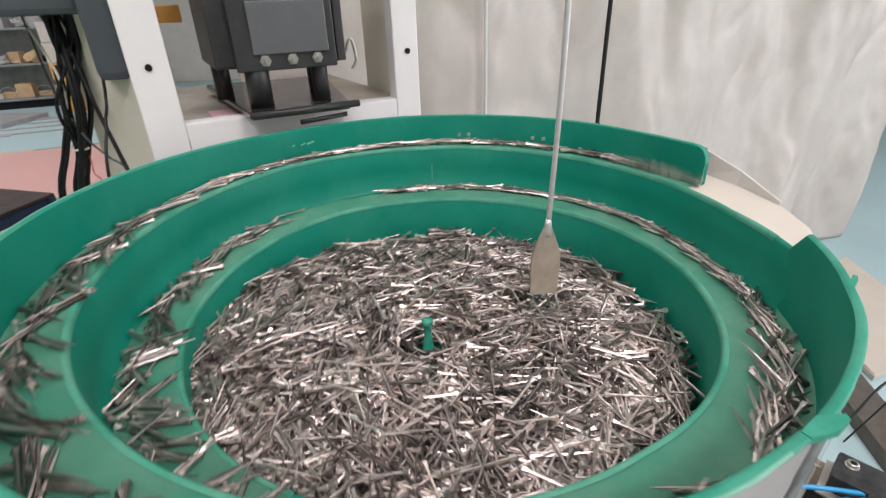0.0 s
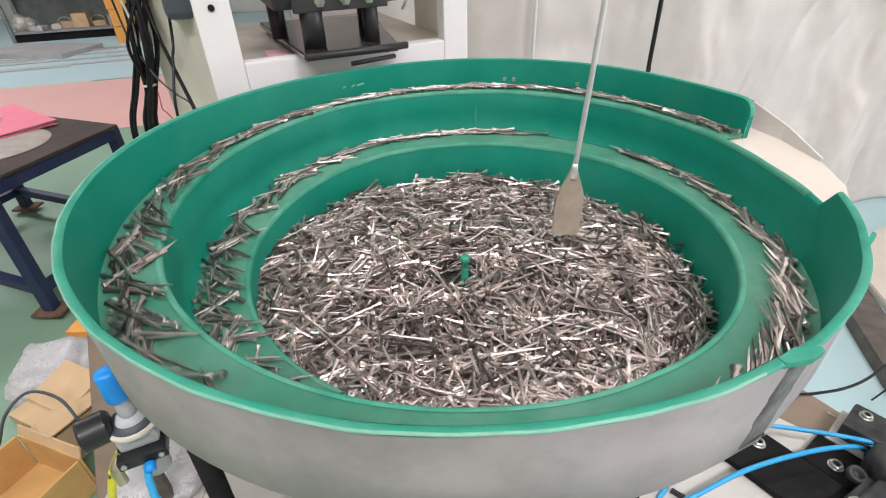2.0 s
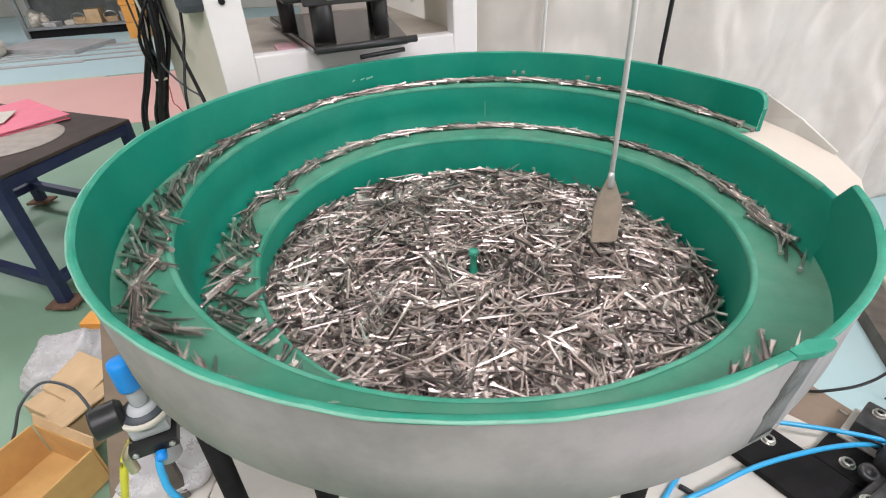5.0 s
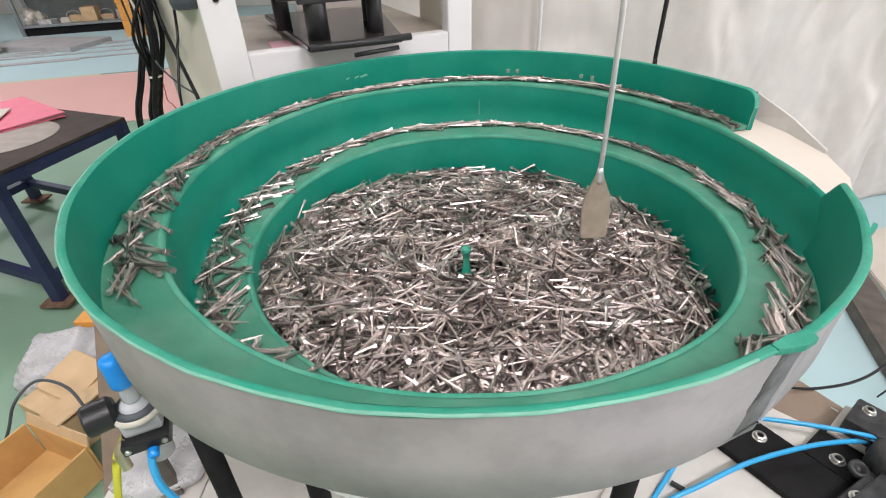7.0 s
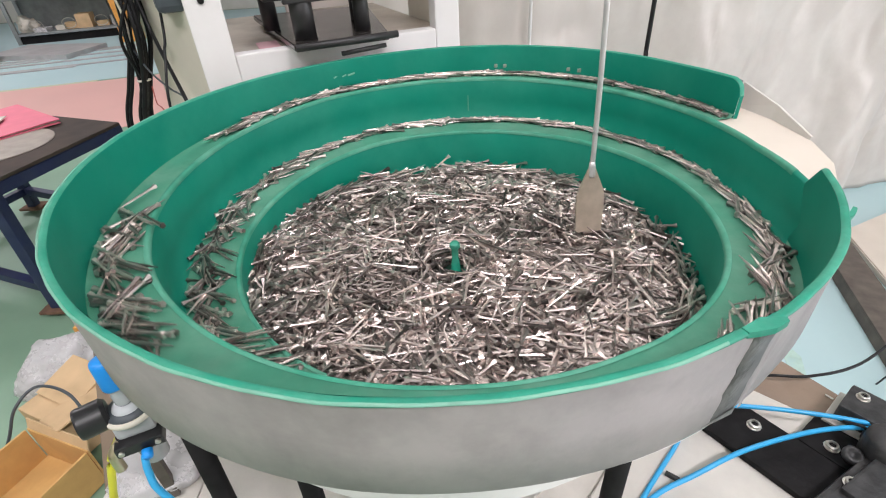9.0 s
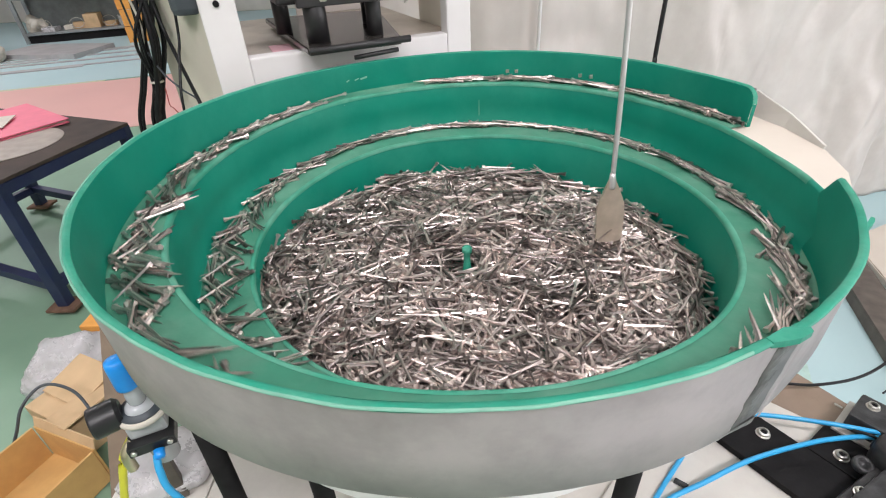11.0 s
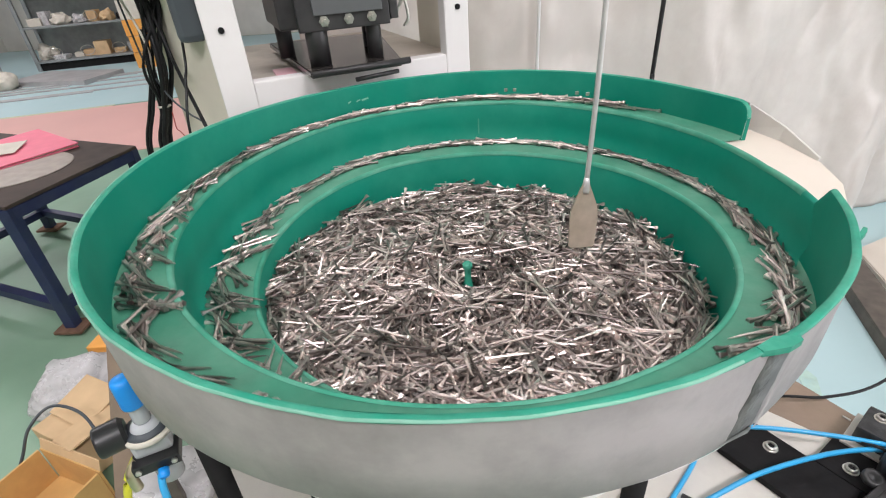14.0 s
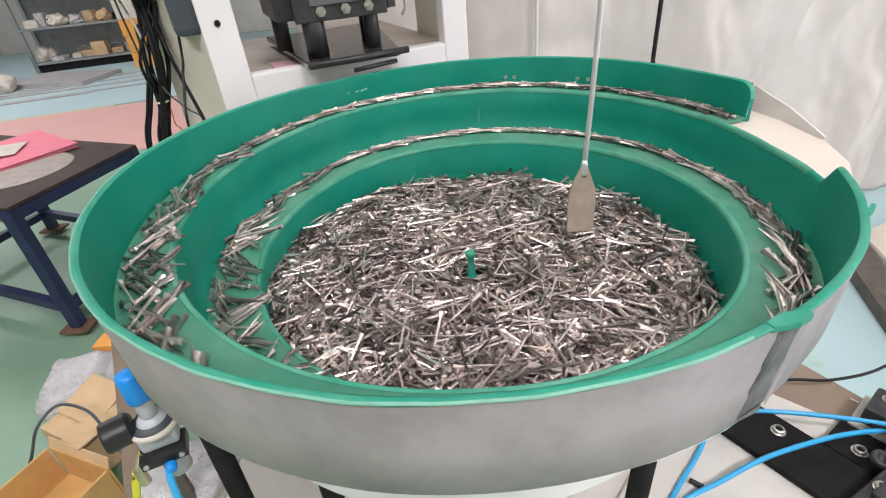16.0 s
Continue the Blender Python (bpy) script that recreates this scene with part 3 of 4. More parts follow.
for r0, r1, count, speed in RINGS:
    mats = []
    for k in range(count):
        r = math.sqrt(rng.uniform(r0 * r0, r1 * r1))
        a = rng.uniform(0, 2 * math.pi)
        x, y = RB * r * math.cos(a), RB * r * math.sin(a)
        z = RB * heap_z(r) - (0.014 if rng.random() < 0.45 else 0.036) * rng.random() + 0.012 * noise.noise((x * 14, y * 14, 0.3)) + 0.008 * noise.noise((x * 40, y * 40, 0.8))
        tilt = rng.gauss(0, 4.5) if rng.random() < 0.92 else rng.gauss(0, 22)
        # neighbours lie roughly alike, as raked by the turning
        yaw = rng.gauss(0, 65) + 150 * noise.noise((x * 9, y * 9, 4.0)) + math.degrees(a) + 70 + rng.choice((0, 180))
        if r > .68:
            yaw, tilt = math.degrees(a) + 90 + rng.gauss(0, 32) + rng.choice((0, 180)), tilt * 0.7
        elif r < 0.15:
            yaw = math.degrees(a) + 90 + rng.gauss(0, 24)
        mats.append(pose(x, y, z, rng.uniform(0, 360), tilt, yaw) @ stretch)
    heap = new("nail_heap", nail_mesh("nail_heap", mats))
    heap.matrix_world = pose(0, 0, ZR)
    tagged(heap, "heap of loose bright steel nails turning in the bowl", "nails", kind="stuff")
    PILE.append((heap, speed))

slim = Matrix.Diagonal((1.08, 0.78, 0.78, 1))
nail_me = nail_mesh("nail", [slim])
RIDERS = []        # (object, first turn angle, place across the track, yaw, roll, lift)
SPEED = 29.0


def glide(s):
    """Turn angle of a nail from its even progress: it slides faster along the smooth stretch nearest the feeder's front."""
    return s if s < 235 else 235 + 2 * (s - 235) if s < 275 else s + 40




def across(p):
    """0: nails lie along the track, 1: they fan out across it."""
    return float(np.interp(p, [-60, -10, 30, 60, 110, 160, 185, 215, 250, 300, 345, 370, 395, 440, 530], [0.9, 0.8, 0.5, 0.2, 0.06, 0.1, 0.25, 0.45, 0.38, 0.42, 0.66, 0.36, 0.16, 0.05, 0.03]))


def rider_pose(p, lane, fan, roll, lift, lead, long):
    """The pose of a nail, or of a drift of nails, at turn angle p: carried in the heap, then up the spiral, then down the outlet."""
    if p > END - 4:
        # fallen through the outlet onto the base plate
        a, d = radians(11 + 18 * ((lane * 13.3) % 1)), 0.374 + 0.02 * ((lane * 7.7) % 1)
        return pose(d * math.cos(a), d * math.sin(a), 0.480 + 0.045 * ((lane * 31.7) % 1), roll, 0, fan * 4)
    c = across(p)
    q = max(p, -110.0)
    k = min(1.0, max(0.0, (p + 110) / 45))
    ro, re, z = out_r(q), edge_r(q), ramp_z(q)
    wide = ro - re
    yaw = lead - fan * c if lead else fan * c
    reach = long * abs(math.sin(radians(yaw))) + (0.012 if long > 0.07 else 0.004)
    r = ro - 0.012 - reach - lane * max(wide - 0.03 - 2 * reach, 0.010) * (0.10 + 0.18 * c)
    r_heap = 0.60 + 0.09 * lane
    r, z = r * k + r_heap * (1 - k), z * k + (heap_z(r_heap) - 0.012 - 0.03 * lane) * (1 - k)
    m = at(p, r, z) + Vector((0, 0, 0.0035 + lift * (0.6 + 0.4 * c)))
    return Matrix.Translation(m) @ pose(0, 0, 0, 0, 0, (90 - p) - yaw) @ pose(0, 0, 0, roll, -2 if lift < 0.004 else 4, 0)


HALF = NAIL / RB / 2
first_s, last_s = -100 - SPEED * 16, 484


def bare(s):
    """Stretches of the stream that carry no nails."""
    return 50 < s < 84


singles = 300
for k in range(singles):
    s0 = first_s + (last_s - first_s) * (k + rng.uniform(-.4, .4)) / singles
    if bare(s0) and (k % 3 or 58 < s0 < 78):
        s0 -= 40
    fan = rng.choice((1, 1, 1, 1, 1, 1, -1)) * rng.uniform(10, 90)
    nail = new("nail", nail_me)
    tagged(nail, "tapered bright steel nail with a flared head riding the track", "nail", "nails on the track")
    RIDERS.append((nail, s0, rng.random(), fan, rng.choice((0, 90, 180, 270)) + rng.gauss(0, 8), rng.choice((0, 0, 0.003, 0.006)), rng.choice((180, 180, 180, 180, 0)), HALF))
clump_meshes = []
for c in range(14):
    mats = []
    for k in range(5):
        mats.append(pose(rng.uniform(-.016, .016), rng.uniform(-.0045, .0045), rng.uniform(0, .0045), rng.uniform(0, 360), rng.gauss(0, 2.5), rng.gauss(0, 8) + rng.choice((0, 0, 0, 0, 180))) @ slim)
    clump_meshes.append(nail_mesh("nail_clump", mats))
clumps = 440
for k in range(clumps):
    s0 = first_s + (last_s - first_s) * (k + rng.uniform(-.4, .4)) / clumps
    if bare(s0):
        continue
    clump = new("nail_clump", clump_meshes[k % 14])
    tagged(clump, "small drift of nails moving together on the track", "nails", kind="stuff")
    RIDERS.append((clump, s0, rng.uniform(0.0, 0.7), rng.choice((1, 1, 1, 1, 1, -1)) * rng.uniform(15, 80), 0, 0, rng.choice((180, 180, 180, 180, 0)), HALF + 0.012 / RB))

# ---------------------------------------------------------------- white press housing
HOUSE = pose(-0.4143, 0.3200, -0.1070, 0, 0, math.degrees(math.atan2(0.39939, 0.91678))) @ Matrix.Scale(1.09, 4)
house = empty("press_housing", HOUSE, label="white painted press housing with an open window", category="machine housing")
HW, WX0, WX1, WZ = 0.4465, 0.0525, 0.399, 1.027


part("frame_post", box(WX0, 0.03, 2.0, WX0 / 2, 0.015, 0.099, 0.003), "white_paint", house)
part("frame_post", box(HW - WX1, 0.03, 2.0, (HW + WX1) / 2, 0.015, 0.099, 0.003), "white_paint", house)
part("frame_sill", box(WX1 - WX0, 0.03, 0.12, (WX1 + WX0) / 2, 0.015, WZ - 0.12, 0.003), "white_paint", house)
part("frame_head", box(WX1 - WX0, 0.03, 0.25, (WX1 + WX0) / 2, 0.015, 1.75, 0.003), "white_paint", house)
part("lower_panel", box(WX1 - WX0, 0.012, WZ - 0.22, (WX1 + WX0) / 2, 0.02, 0.099, 0.002), "beige", house, "beige lower panel")
part("side_panel", box(0.012, 0.21, 2.0, 0.0, 0.105, 0.099, 0.002, m=pose(0.006, 0.03, 0, 0, 0, 24)), "beige", house, "beige side panel")
part("side_panel", box(0.012, 0.20, 2.0, HW - 0.006, 0.135, 0.099, 0.002), "beige", house, "beige side panel")
part("back_panel", box(0.24, 0.006, 0.9, 0.33, 0.51, WZ - 0.026, 0.002), "curtain", house, "pale beige back sheet")
part("deck", box(HW - 0.03, 0.46, 0.02, HW / 2, 0.27, WZ - 0.026, 0.002), "deck_tan", house, "beige inner deck")
for hx, hz in ((0.0255, 1.108), (0.4245, 1.1045)):
    part("bolt_hole", lathe([(0.0048, -0.001), (0.0048, 0.002)], 14, m=pose(hx, -0.0005, hz, 90, 0, 0)), "black", house, "dark bolt hole")

# black press head standing in the window
press = empty("nail_press", HOUSE, label="black steel press head with a grey cover plate and nuts", category="press head")


def hx(x, y):
    """A point of the plan in the housing's own frame."""
    return (HOUSE.inverted() @ Vector((x, y, 0)))[:2]


part("base_plate", prism([(0.138, -0.06), (0.292, -0.06), (0.36, 0.30), (0.118, 0.34)], 1.030, 1.041, bevel=0.002), "oiled_black", press, "oily black base plate")
part("front_bar", tube([(0.140, -0.062, 1.036), (0.305, -0.062, 1.038)], 0.0055, 12), "press_black", press, "round black bar", True)
part("drawer_pull", tube([(0.21, -0.055, 1.018), (0.285, -0.055, 1.022)], 0.0038, 10), "press_black", press, "short black handle", True)
for cx, cy, r in ((0.165, -0.015, 0.018), (0.262, -0.01, 0.013), (0.128, 0.11, 0.014), (0.29, 0.12, 0.014)):
    part("column", lathe([(r, 1.041), (r, 1.095), (r * .9, 1.098)], 20, m=pose(cx, cy, 0)), "press_black", press, "", True)
part("body", box(0.19, 0.20, 0.22, 0.205, 0.085, 1.098, 0.004), "press_black", press, "black steel body")
part("slanted_face", box(0.150, 0.012, 0.155, 0.212, -0.028, 1.094, 0.002, m=None), "press_black", press, "black front plate")
part("cover_plate", box(0.112, 0.006, 0.07, 0.218, -0.036, 1.117, 0.001), "grey_plate", press, "grey cover plate")
for nx in (0.178, 0.218, 0.256):
    for nz in (1.108, 1.196):
        part("nut", lathe([(0.0085, 0), (0.0085, 0.0015), (0.0065, 0.0015), (0.0065, 0.0065), (0.004, 0.0065), (0.0035, 0.0105)], 6, m=pose(nx, -0.034, nz, 90, 0, 0)), "zinc", press, "zinc plated nut")
part("hook", tube([(0.305, -0.01, 1.10), (0.318, -0.015, 1.13), (0.325, -0.015, 1.10), (0.318, -0.012, 1.085)], 0.0025, 8), "zinc", press, "bent wire hook", True)
part("hinge_bracket", box(0.014, 0.02, 0.09, 0.298, -0.015, 1.10, 0.002), "press_black", press)
pink_card = empty("pink_card", HOUSE, label="pink paper card lying on the deck", category="paper")
part("sheet", box(0.036, 0.09, 0.003, 0.112, 0.058, WZ - 0.005, 0.001), "pale_pink", pink_card)
tag = link("orange_block", box(0.05, 0.03, 0.03, 0.075, 0.30, 1.16, 0.003, m=HOUSE), "orange")
tagged(tag, "orange painted bracket on the wall behind the press", "bracket")

# ---------------------------------------------------------------- curtain behind
def curtain(name, p0, p1, z0, z1, waves, amp, seed, label):
    r2 = random.Random(seed)
    n, h = 200, 110
    d = Vector((p1[0] - p0[0], p1[1] - p0[1], 0))
    nrm = Vector((-d.y, d.x, 0)).normalized()
    ph = [r2.uniform(0, 6.28) for _ in range(5)]
    bm = bmesh.new()
    rows = []
    for i in range(n + 1):
        u = i / n
        w = u * d.length / 2.6
        col = []
        for j in range(h + 1):
            v = j / h
            o = amp * (math.sin(u * waves * 6.28 + ph[0] + 0.8 * math.sin(v * 3 + ph[1])) + 1.1 * noise.noise((w * 6, v * 2.2, seed))
                       + 0.65 * noise.noise((w * 17, v * 6, seed + 5)) + 0.22 * noise.noise((w * 40 + v * 9, v * 22, seed + 9))
                       + 0.8 * max(0, 1 - 3.2 * abs(noise.noise((w * 7 + 0.5 * v, v * 1.6, seed + 2)))) + 0.3 * max(0, 1 - 4 * abs(noise.noise((w * 12 - 1.5 * v, v * 9, seed + 4)))))
            col.append(Vector((p0[0], p0[1], z0 + (z1 - z0) * v)) + d * u + nrm * o)
        rows.append(col)
    strip(rows, bm)
    g = bmesh.ops.extrude_face_region(bm, geom=list(bm.faces))
    bmesh.ops.translate(bm, vec=nrm * 0.002, verts=[v for v in g["geom"] if isinstance(v, bmesh.types.BMVert)])
    return tagged(link(name, bm, "curtain", smooth=True), label, "curtain")


curtain("plastic_curtain", (-0.25, 0.95), (2.30, 1.62), 0.01, 2.6, 3.4, 0.030, 3, "pale grey plastic sheet curtain hanging in soft folds")
# added white bar that stands for the curtain's pale translucent edge
pole = link("curtain_pale_edge", tube([(0.258, 1.035, 0.01), (0.258, 1.035, 2.6)], 0.0055, 10), "white_paint", smooth=True)
tagged(pole, "thin white bar standing for the pale edge of the curtain", "pole")
wire = empty("hanging_cable", label="thin black cable hanging in front of the curtain", category="cable")
part("cable", tube([(0.62, 1.02, 2.6), (0.551, 0.862, 0.97), (0.535, 0.82, 0.86), (0.52, 0.80, 0.3), (0.5, 0.8, 0.01)], 0.006, 8), "rubber", wire, "", True)

# ---------------------------------------------------------------- trolley table
trolley = empty("trolley_table", label="low trolley table with dark steel top and blue legs", category="table")
TZ = 0.554
c_r, c_n = Vector((-1.394, 1.487)), Vector((-1.52, 0.905))
e1 = (c_n - c_r).normalized()
e2 = Vector((-0.93, 0.36)).normalized()
L1, L2 = 0.60, 0.95
corner = [c_r, c_r + e1 * L1, c_r + e1 * L1 + e2 * L2, c_r + e2 * L2]
part("table_top", prism([c[:] for c in corner], TZ - 0.012, TZ, bevel=0.002), "table_top", trolley, "dark worn steel top")


def bar(a, b, w=0.04, mat="blue_paint", name="frame_bar", parent=None):
    a, b = Vector(a), Vector(b)
    d = b - a
    m = Matrix.Translation((a + b) / 2) @ d.to_track_quat("Z", "Y").to_matrix().to_4x4()
    return part(name, box(w, w, d.length, 0, 0, -d.length / 2, 0.003, m=m), mat, parent)


ins = [c + (Vector(sum((k for k in corner), Vector((0, 0))) / 4) - c).normalized() * 0.03 for c in corner]
for k in range(4):
    leg = bar((*ins[k], 0.03), (*ins[k], TZ - 0.012), 0.042, name="leg", parent=trolley)
    part("foot_plate", box(0.11, 0.09, 0.012, *ins[k], 0.018, 0.002), "rust", leg, "rusty foot plate")
    part("caster_wheel", lathe([(0.012, -.012), (0.018, -.011), (0.018, .011), (0.012, .012)], 16, m=Matrix.Translation((*ins[k], 0.018)) @ pose(0, 0, 0, 90, 0, 30)), "paper", leg, "pale caster wheel", True)
for k in range(4):
    j = (k + 1) % 4
    bar((*ins[k], 0.12), (*ins[j], 0.12), 0.036, parent=trolley)
    bar((*ins[k], TZ - 0.035), (*ins[j], TZ - 0.035), 0.042, mat="blue_paint" if k == 0 else "dark_steel", parent=trolley)
disc = link("steel_disc", lathe([(0.20, 0), (0.202, 0.002), (0.20, 0.004), (0.19, 0.005)], 48, m=pose(-1.76, 1.26, TZ)), "disc", smooth=False)
tagged(disc, "flat worn round steel disc on the trolley table", "disc")
folder = empty("pink_folder", pose(-1.93, 1.52, TZ + 0.005, 0, 0, -35), label="bright pink cardboard folder lying on the table", category="folder")
part("cover", box(0.46, 0.30, 0.004, 0, 0, 0.010, 0.001, m=pose(0, 0, 0, 1.5, 0, 0)), "pink", folder)
part("cover", box(0.46, 0.31, 0.004, 0.005, -0.01, 0.0, 0.001), "pink", folder)
part("sheets", box(0.44, 0.28, 0.005, 0, 0, 0.005), "paper", folder)
card = link("paper_card", box(0.22, 0.16, 0.003, m=pose(-2.0, 1.45, TZ + 0.026, 2, 0, 20), bevel=0.0008), "paper")
tagged(card, "pale paper card on the pink folder", "paper")

# ---------------------------------------------------------------- cable bundle and enclosure by the housing
bundle = empty("cable_bundle", label="thick bundle of black machine cables hanging down", category="cables")
rc = random.Random(5)
for k in range(11):
    ox, oy = rc.uniform(-.007, .007), rc.uniform(-.012, .012)
    line = [(-0.55 + ox * 1.3, 0.455 + oy, 1.4), (-0.552 + ox * 2.2, 0.453 + oy, 1.22), (-0.559 + ox * 1.8, 0.453 + oy, 1.139), (-0.585 + ox * 1.8, 0.44 + oy, 1.04), (-0.602 + ox, 0.452 + oy, 0.956), (-0.612 + ox * 0.9, 0.451 + oy, 0.925), (-0.628 + ox * 1.2, 0.450 + oy, 0.88), (-0.65 + ox * 2, 0.455 + oy, 0.4), (-0.65 + ox * 3, 0.46 + oy * 2, 0.01)]
    # some come down from further off and join at the tie
    fork = (0.055, 0.040, 0.022, 0.0)
    if k % 3 == 0:
        line = [(x - (fork[q] if q < 4 else 0), y, z) for q, (x, y, z) in enumerate(line)]
    line = [(x + (rc.gauss(0, 0.009) if 0 < q < 4 else 0), y + (rc.gauss(0, 0.006) if 0 < q < 4 else 0), z) for q, (x, y, z) in enumerate((x + 0.003, y, z) for x, y, z in line)]
    part("cable", tube(line, rc.uniform(0.0026, 0.0052), 8), "rubber", bundle, "", True)
for ox in (0.0, 0.007):
    part("cable", tube([(-0.598 + ox, 0.456, 1.10), (-0.607 + ox, 0.455, 1.02), (-0.632 + ox, 0.45, 0.95), (-0.664 + ox, 0.446, 0.866), (-0.67 + ox, 0.446, 0.4), (-0.67 + ox, 0.446, 0.01)], 0.0034, 8), "rubber", bundle, "", True)
part("ribbon", tube([(-0.60, 0.43, 1.16), (-0.585, 0.432, 1.10), (-0.583, 0.434, 1.06), (-0.590, 0.436, 1.03)], 0.0022, 8), "paper", bundle, "pale wrapped lead", True)
part("tie", lathe([(0.0125, -.0015), (0.0135, 0), (0.0125, .0015)], 16, m=pose(-0.599, 0.450, 0.956)), "paper", bundle, "white cable tie", True)
loose = empty("loose_cable", label="thin grey cables sagging beside the housing", category="cables")
for pts, r in (([(-0.485, 0.50, 1.5), (-0.483, 0.38, 1.094), (-0.481, 0.34, 1.02), (-0.481, 0.30, 0.944), (-0.482, 0.29, 0.3), (-0.482, 0.29, 0.01)], 0.0030), ([(-0.60, 0.47, 1.4), (-0.55, 0.44, 1.089), (-0.513, 0.39, 1.021), (-0.455, 0.31, 0.951), (-0.43, 0.285, 0.88), (-0.425, 0.28, 0.01)], 0.0042), ([(-0.64, 0.47, 1.4), (-0.62, 0.465, 1.08), (-0.608, 0.46, 1.029), (-0.565, 0.42, 0.981), (-0.504, 0.36, 0.96), (-0.455, 0.31, 0.951), (-0.44, 0.29, 0.90), (-0.44, 0.285, 0.4), (-0.44, 0.285, 0.01)], 0.0022)):
    part("cable", tube(pts, r * 0.8, 8), "rubber" if r > 0.0025 else "panel_grey", loose, "", True)
hook = empty("red_wire", label="thin red wire end hooking out beside the housing", category="wire")
part("wire", tube([(-0.559, 0.401, 0.955), (-0.557, 0.396, 0.944), (-0.549, 0.38, 0.928), (-0.53, 0.36, 0.924), (-0.50, 0.33, 0.90), (-0.49, 0.32, 0.6), (-0.49, 0.32, 0.01)], 0.0011, 8), "red_sleeve", hook, "", True)
enclosure = empty("control_enclosure", HOUSE, label="dark slate control enclosure on the housing side", category="control box")
part("body", box(0.27, 0.20, 0.5, -0.175, 0.20, 1.178, 0.008), "panel_grey", enclosure)
part("side_cover", box(0.05, 0.14, 0.5, -0.014, 0.10, 1.092, 0.01), "panel_grey", enclosure)

# ---------------------------------------------------------------- air preparation unit
reg = empty("air_regulator", pose(-0.412, -0.150, 0.722, 0, 0, 25) @ Matrix.Scale(0.72, 4), label="air filter regulator with blue knob and black gauge", category="air regulator")
part("knob", lathe([(0.0180, 0.036), (0.0190, 0.039), (0.0180, 0.086), (0.0165, 0.093), (0.010, 0.096)], 28), "blue_plastic", reg, "bright blue adjusting knob", True)
part("collar", lathe([(0.012, -0.004), (0.014, 0.0), (0.014, 0.02), (0.013, 0.024), (0.0135, 0.034), (0.012, 0.038)], 24), "clear", reg, "clear threaded neck", True)
part("bonnet", lathe([(0.026, -0.03), (0.028, -0.02), (0.022, -0.008), (0.016, -0.004)], 24), "clear", reg, "clear plastic bonnet", True)
part("body", box(0.062, 0.056, 0.034, 0, 0, -0.064, 0.008), "grey_plastic", reg, "grey regulator body")
part("ring", lathe([(0.038, -.032), (0.041, -.029), (0.041, -.022), (0.037, -.02)], 28), "paper", reg, "pale ring", True)
part("dial", lathe([(0.036, -.0205), (0.036, -.0165), (0.020, -.012)], 28), "panel_grey", reg, "dark dial plate", True)
part("block", box(0.075, 0.05, 0.022, 0.0, -0.02, -0.086, 0.003), "black_plastic", reg, "black manifold block")
for bx in (-0.028, 0.028):
    part("screw", lathe([(0.005, 0), (0.005, 0.004), (0.003, 0.005)], 10, m=pose(bx, -0.045, -0.074, 90, 0, 0)), "zinc", reg, "", True)
gauge = part("gauge", lathe([(0.020, 0.0), (0.025, 0.006), (0.025, 0.038), (0.0235, 0.041), (0.021, 0.040)], 64, m=pose(-0.030, 0.004, -0.018, 0, -90, 12) @ Matrix.Scale(1.12, 4)), "black_plastic", reg, "black pressure gauge")
part("gauge_face", lathe([(0.0205, 0.0405), (0.0205, 0.0412)], 24, m=pose(-0.030, 0.004, -0.018, 0, -90, 12) @ Matrix.Scale(1.12, 4)), "paper", gauge, "white gauge face")
part("filter_bowl", lathe([(0.010, -0.16), (0.022, -0.15), (0.024, -0.10), (0.024, -0.086)], 24), "clear", reg, "cloudy plastic filter bowl", True)
part("elbow", tube([(-0.03, -0.02, -0.07), (-0.045, -0.03, -0.085), (-0.045, -0.035, -0.12)], 0.009, 12), "brass", reg, "plated pipe elbow", True)
part("fitting", lathe([(0.009, 0), (0.009, 0.012), (0.007, 0.016)], 12, m=pose(0.008, -0.048, -0.082, 115, 0, 0)), "blue_plastic", reg, "blue push-in fitting", True)
part("mount", box(0.02, 0.02, 0.26, -0.03, 0.05, -0.341, 0.002), "dark_steel", reg)
air = empty("air_tube", label="blue plastic air tube below the regulator", category="air tube")
part("tube", tube([(-0.396, -0.182, 0.657), (-0.391, -0.195, 0.640), (-0.382, -0.203, 0.605), (-0.345, -0.2, 0.52), (-0.30, -0.17, 0.482)], 0.0044, 12), "blue_tube", air, "", True)
gw = empty("earth_wire", label="yellow and green earth wire hanging down", category="wire")
part("wire", tube([(-0.44, -0.16, 0.66), (-0.455, -0.18, 0.62), (-0.50, -0.18, 0.45), (-0.55, -0.15, 0.01)], 0.005, 8), "yellow", gw, "", True)

# ---------------------------------------------------------------- boxes and bag on the floor
carton = empty("cardboard_box", pose(-1.105, 0.10, 0.0, 0, 0, -20), label="open brown cardboard box standing on the floor", category="cardboard box")
CW, CD, CH = 0.225, 0.30, 0.115
part("bottom", box(CW, CD, 0.006, 0, 0, 0.004), "card", carton)
for sx, sy, x, y in ((CW, 0.006, 0, CD / 2), (CW, 0.006, 0, -CD / 2), (0.006, CD - .012, CW / 2, 0), (0.006, CD - .012, -CW / 2, 0)):
    part("side", box(sx, sy, CH, x, y, 0.01, 0.001), "card", carton)
part("flap", box(CW, 0.03, 0.004, 0, 0.015, 0, 0.001, m=pose(0, CD / 2 + .004, CH + .008, 70, 0, 0)), "card_pale", carton)
carton2 = empty("cardboard_box", pose(-1.12, 0.36, 0.0, 0, 0, -24), label="torn pale cardboard box with raised flaps on the floor", category="cardboard box")
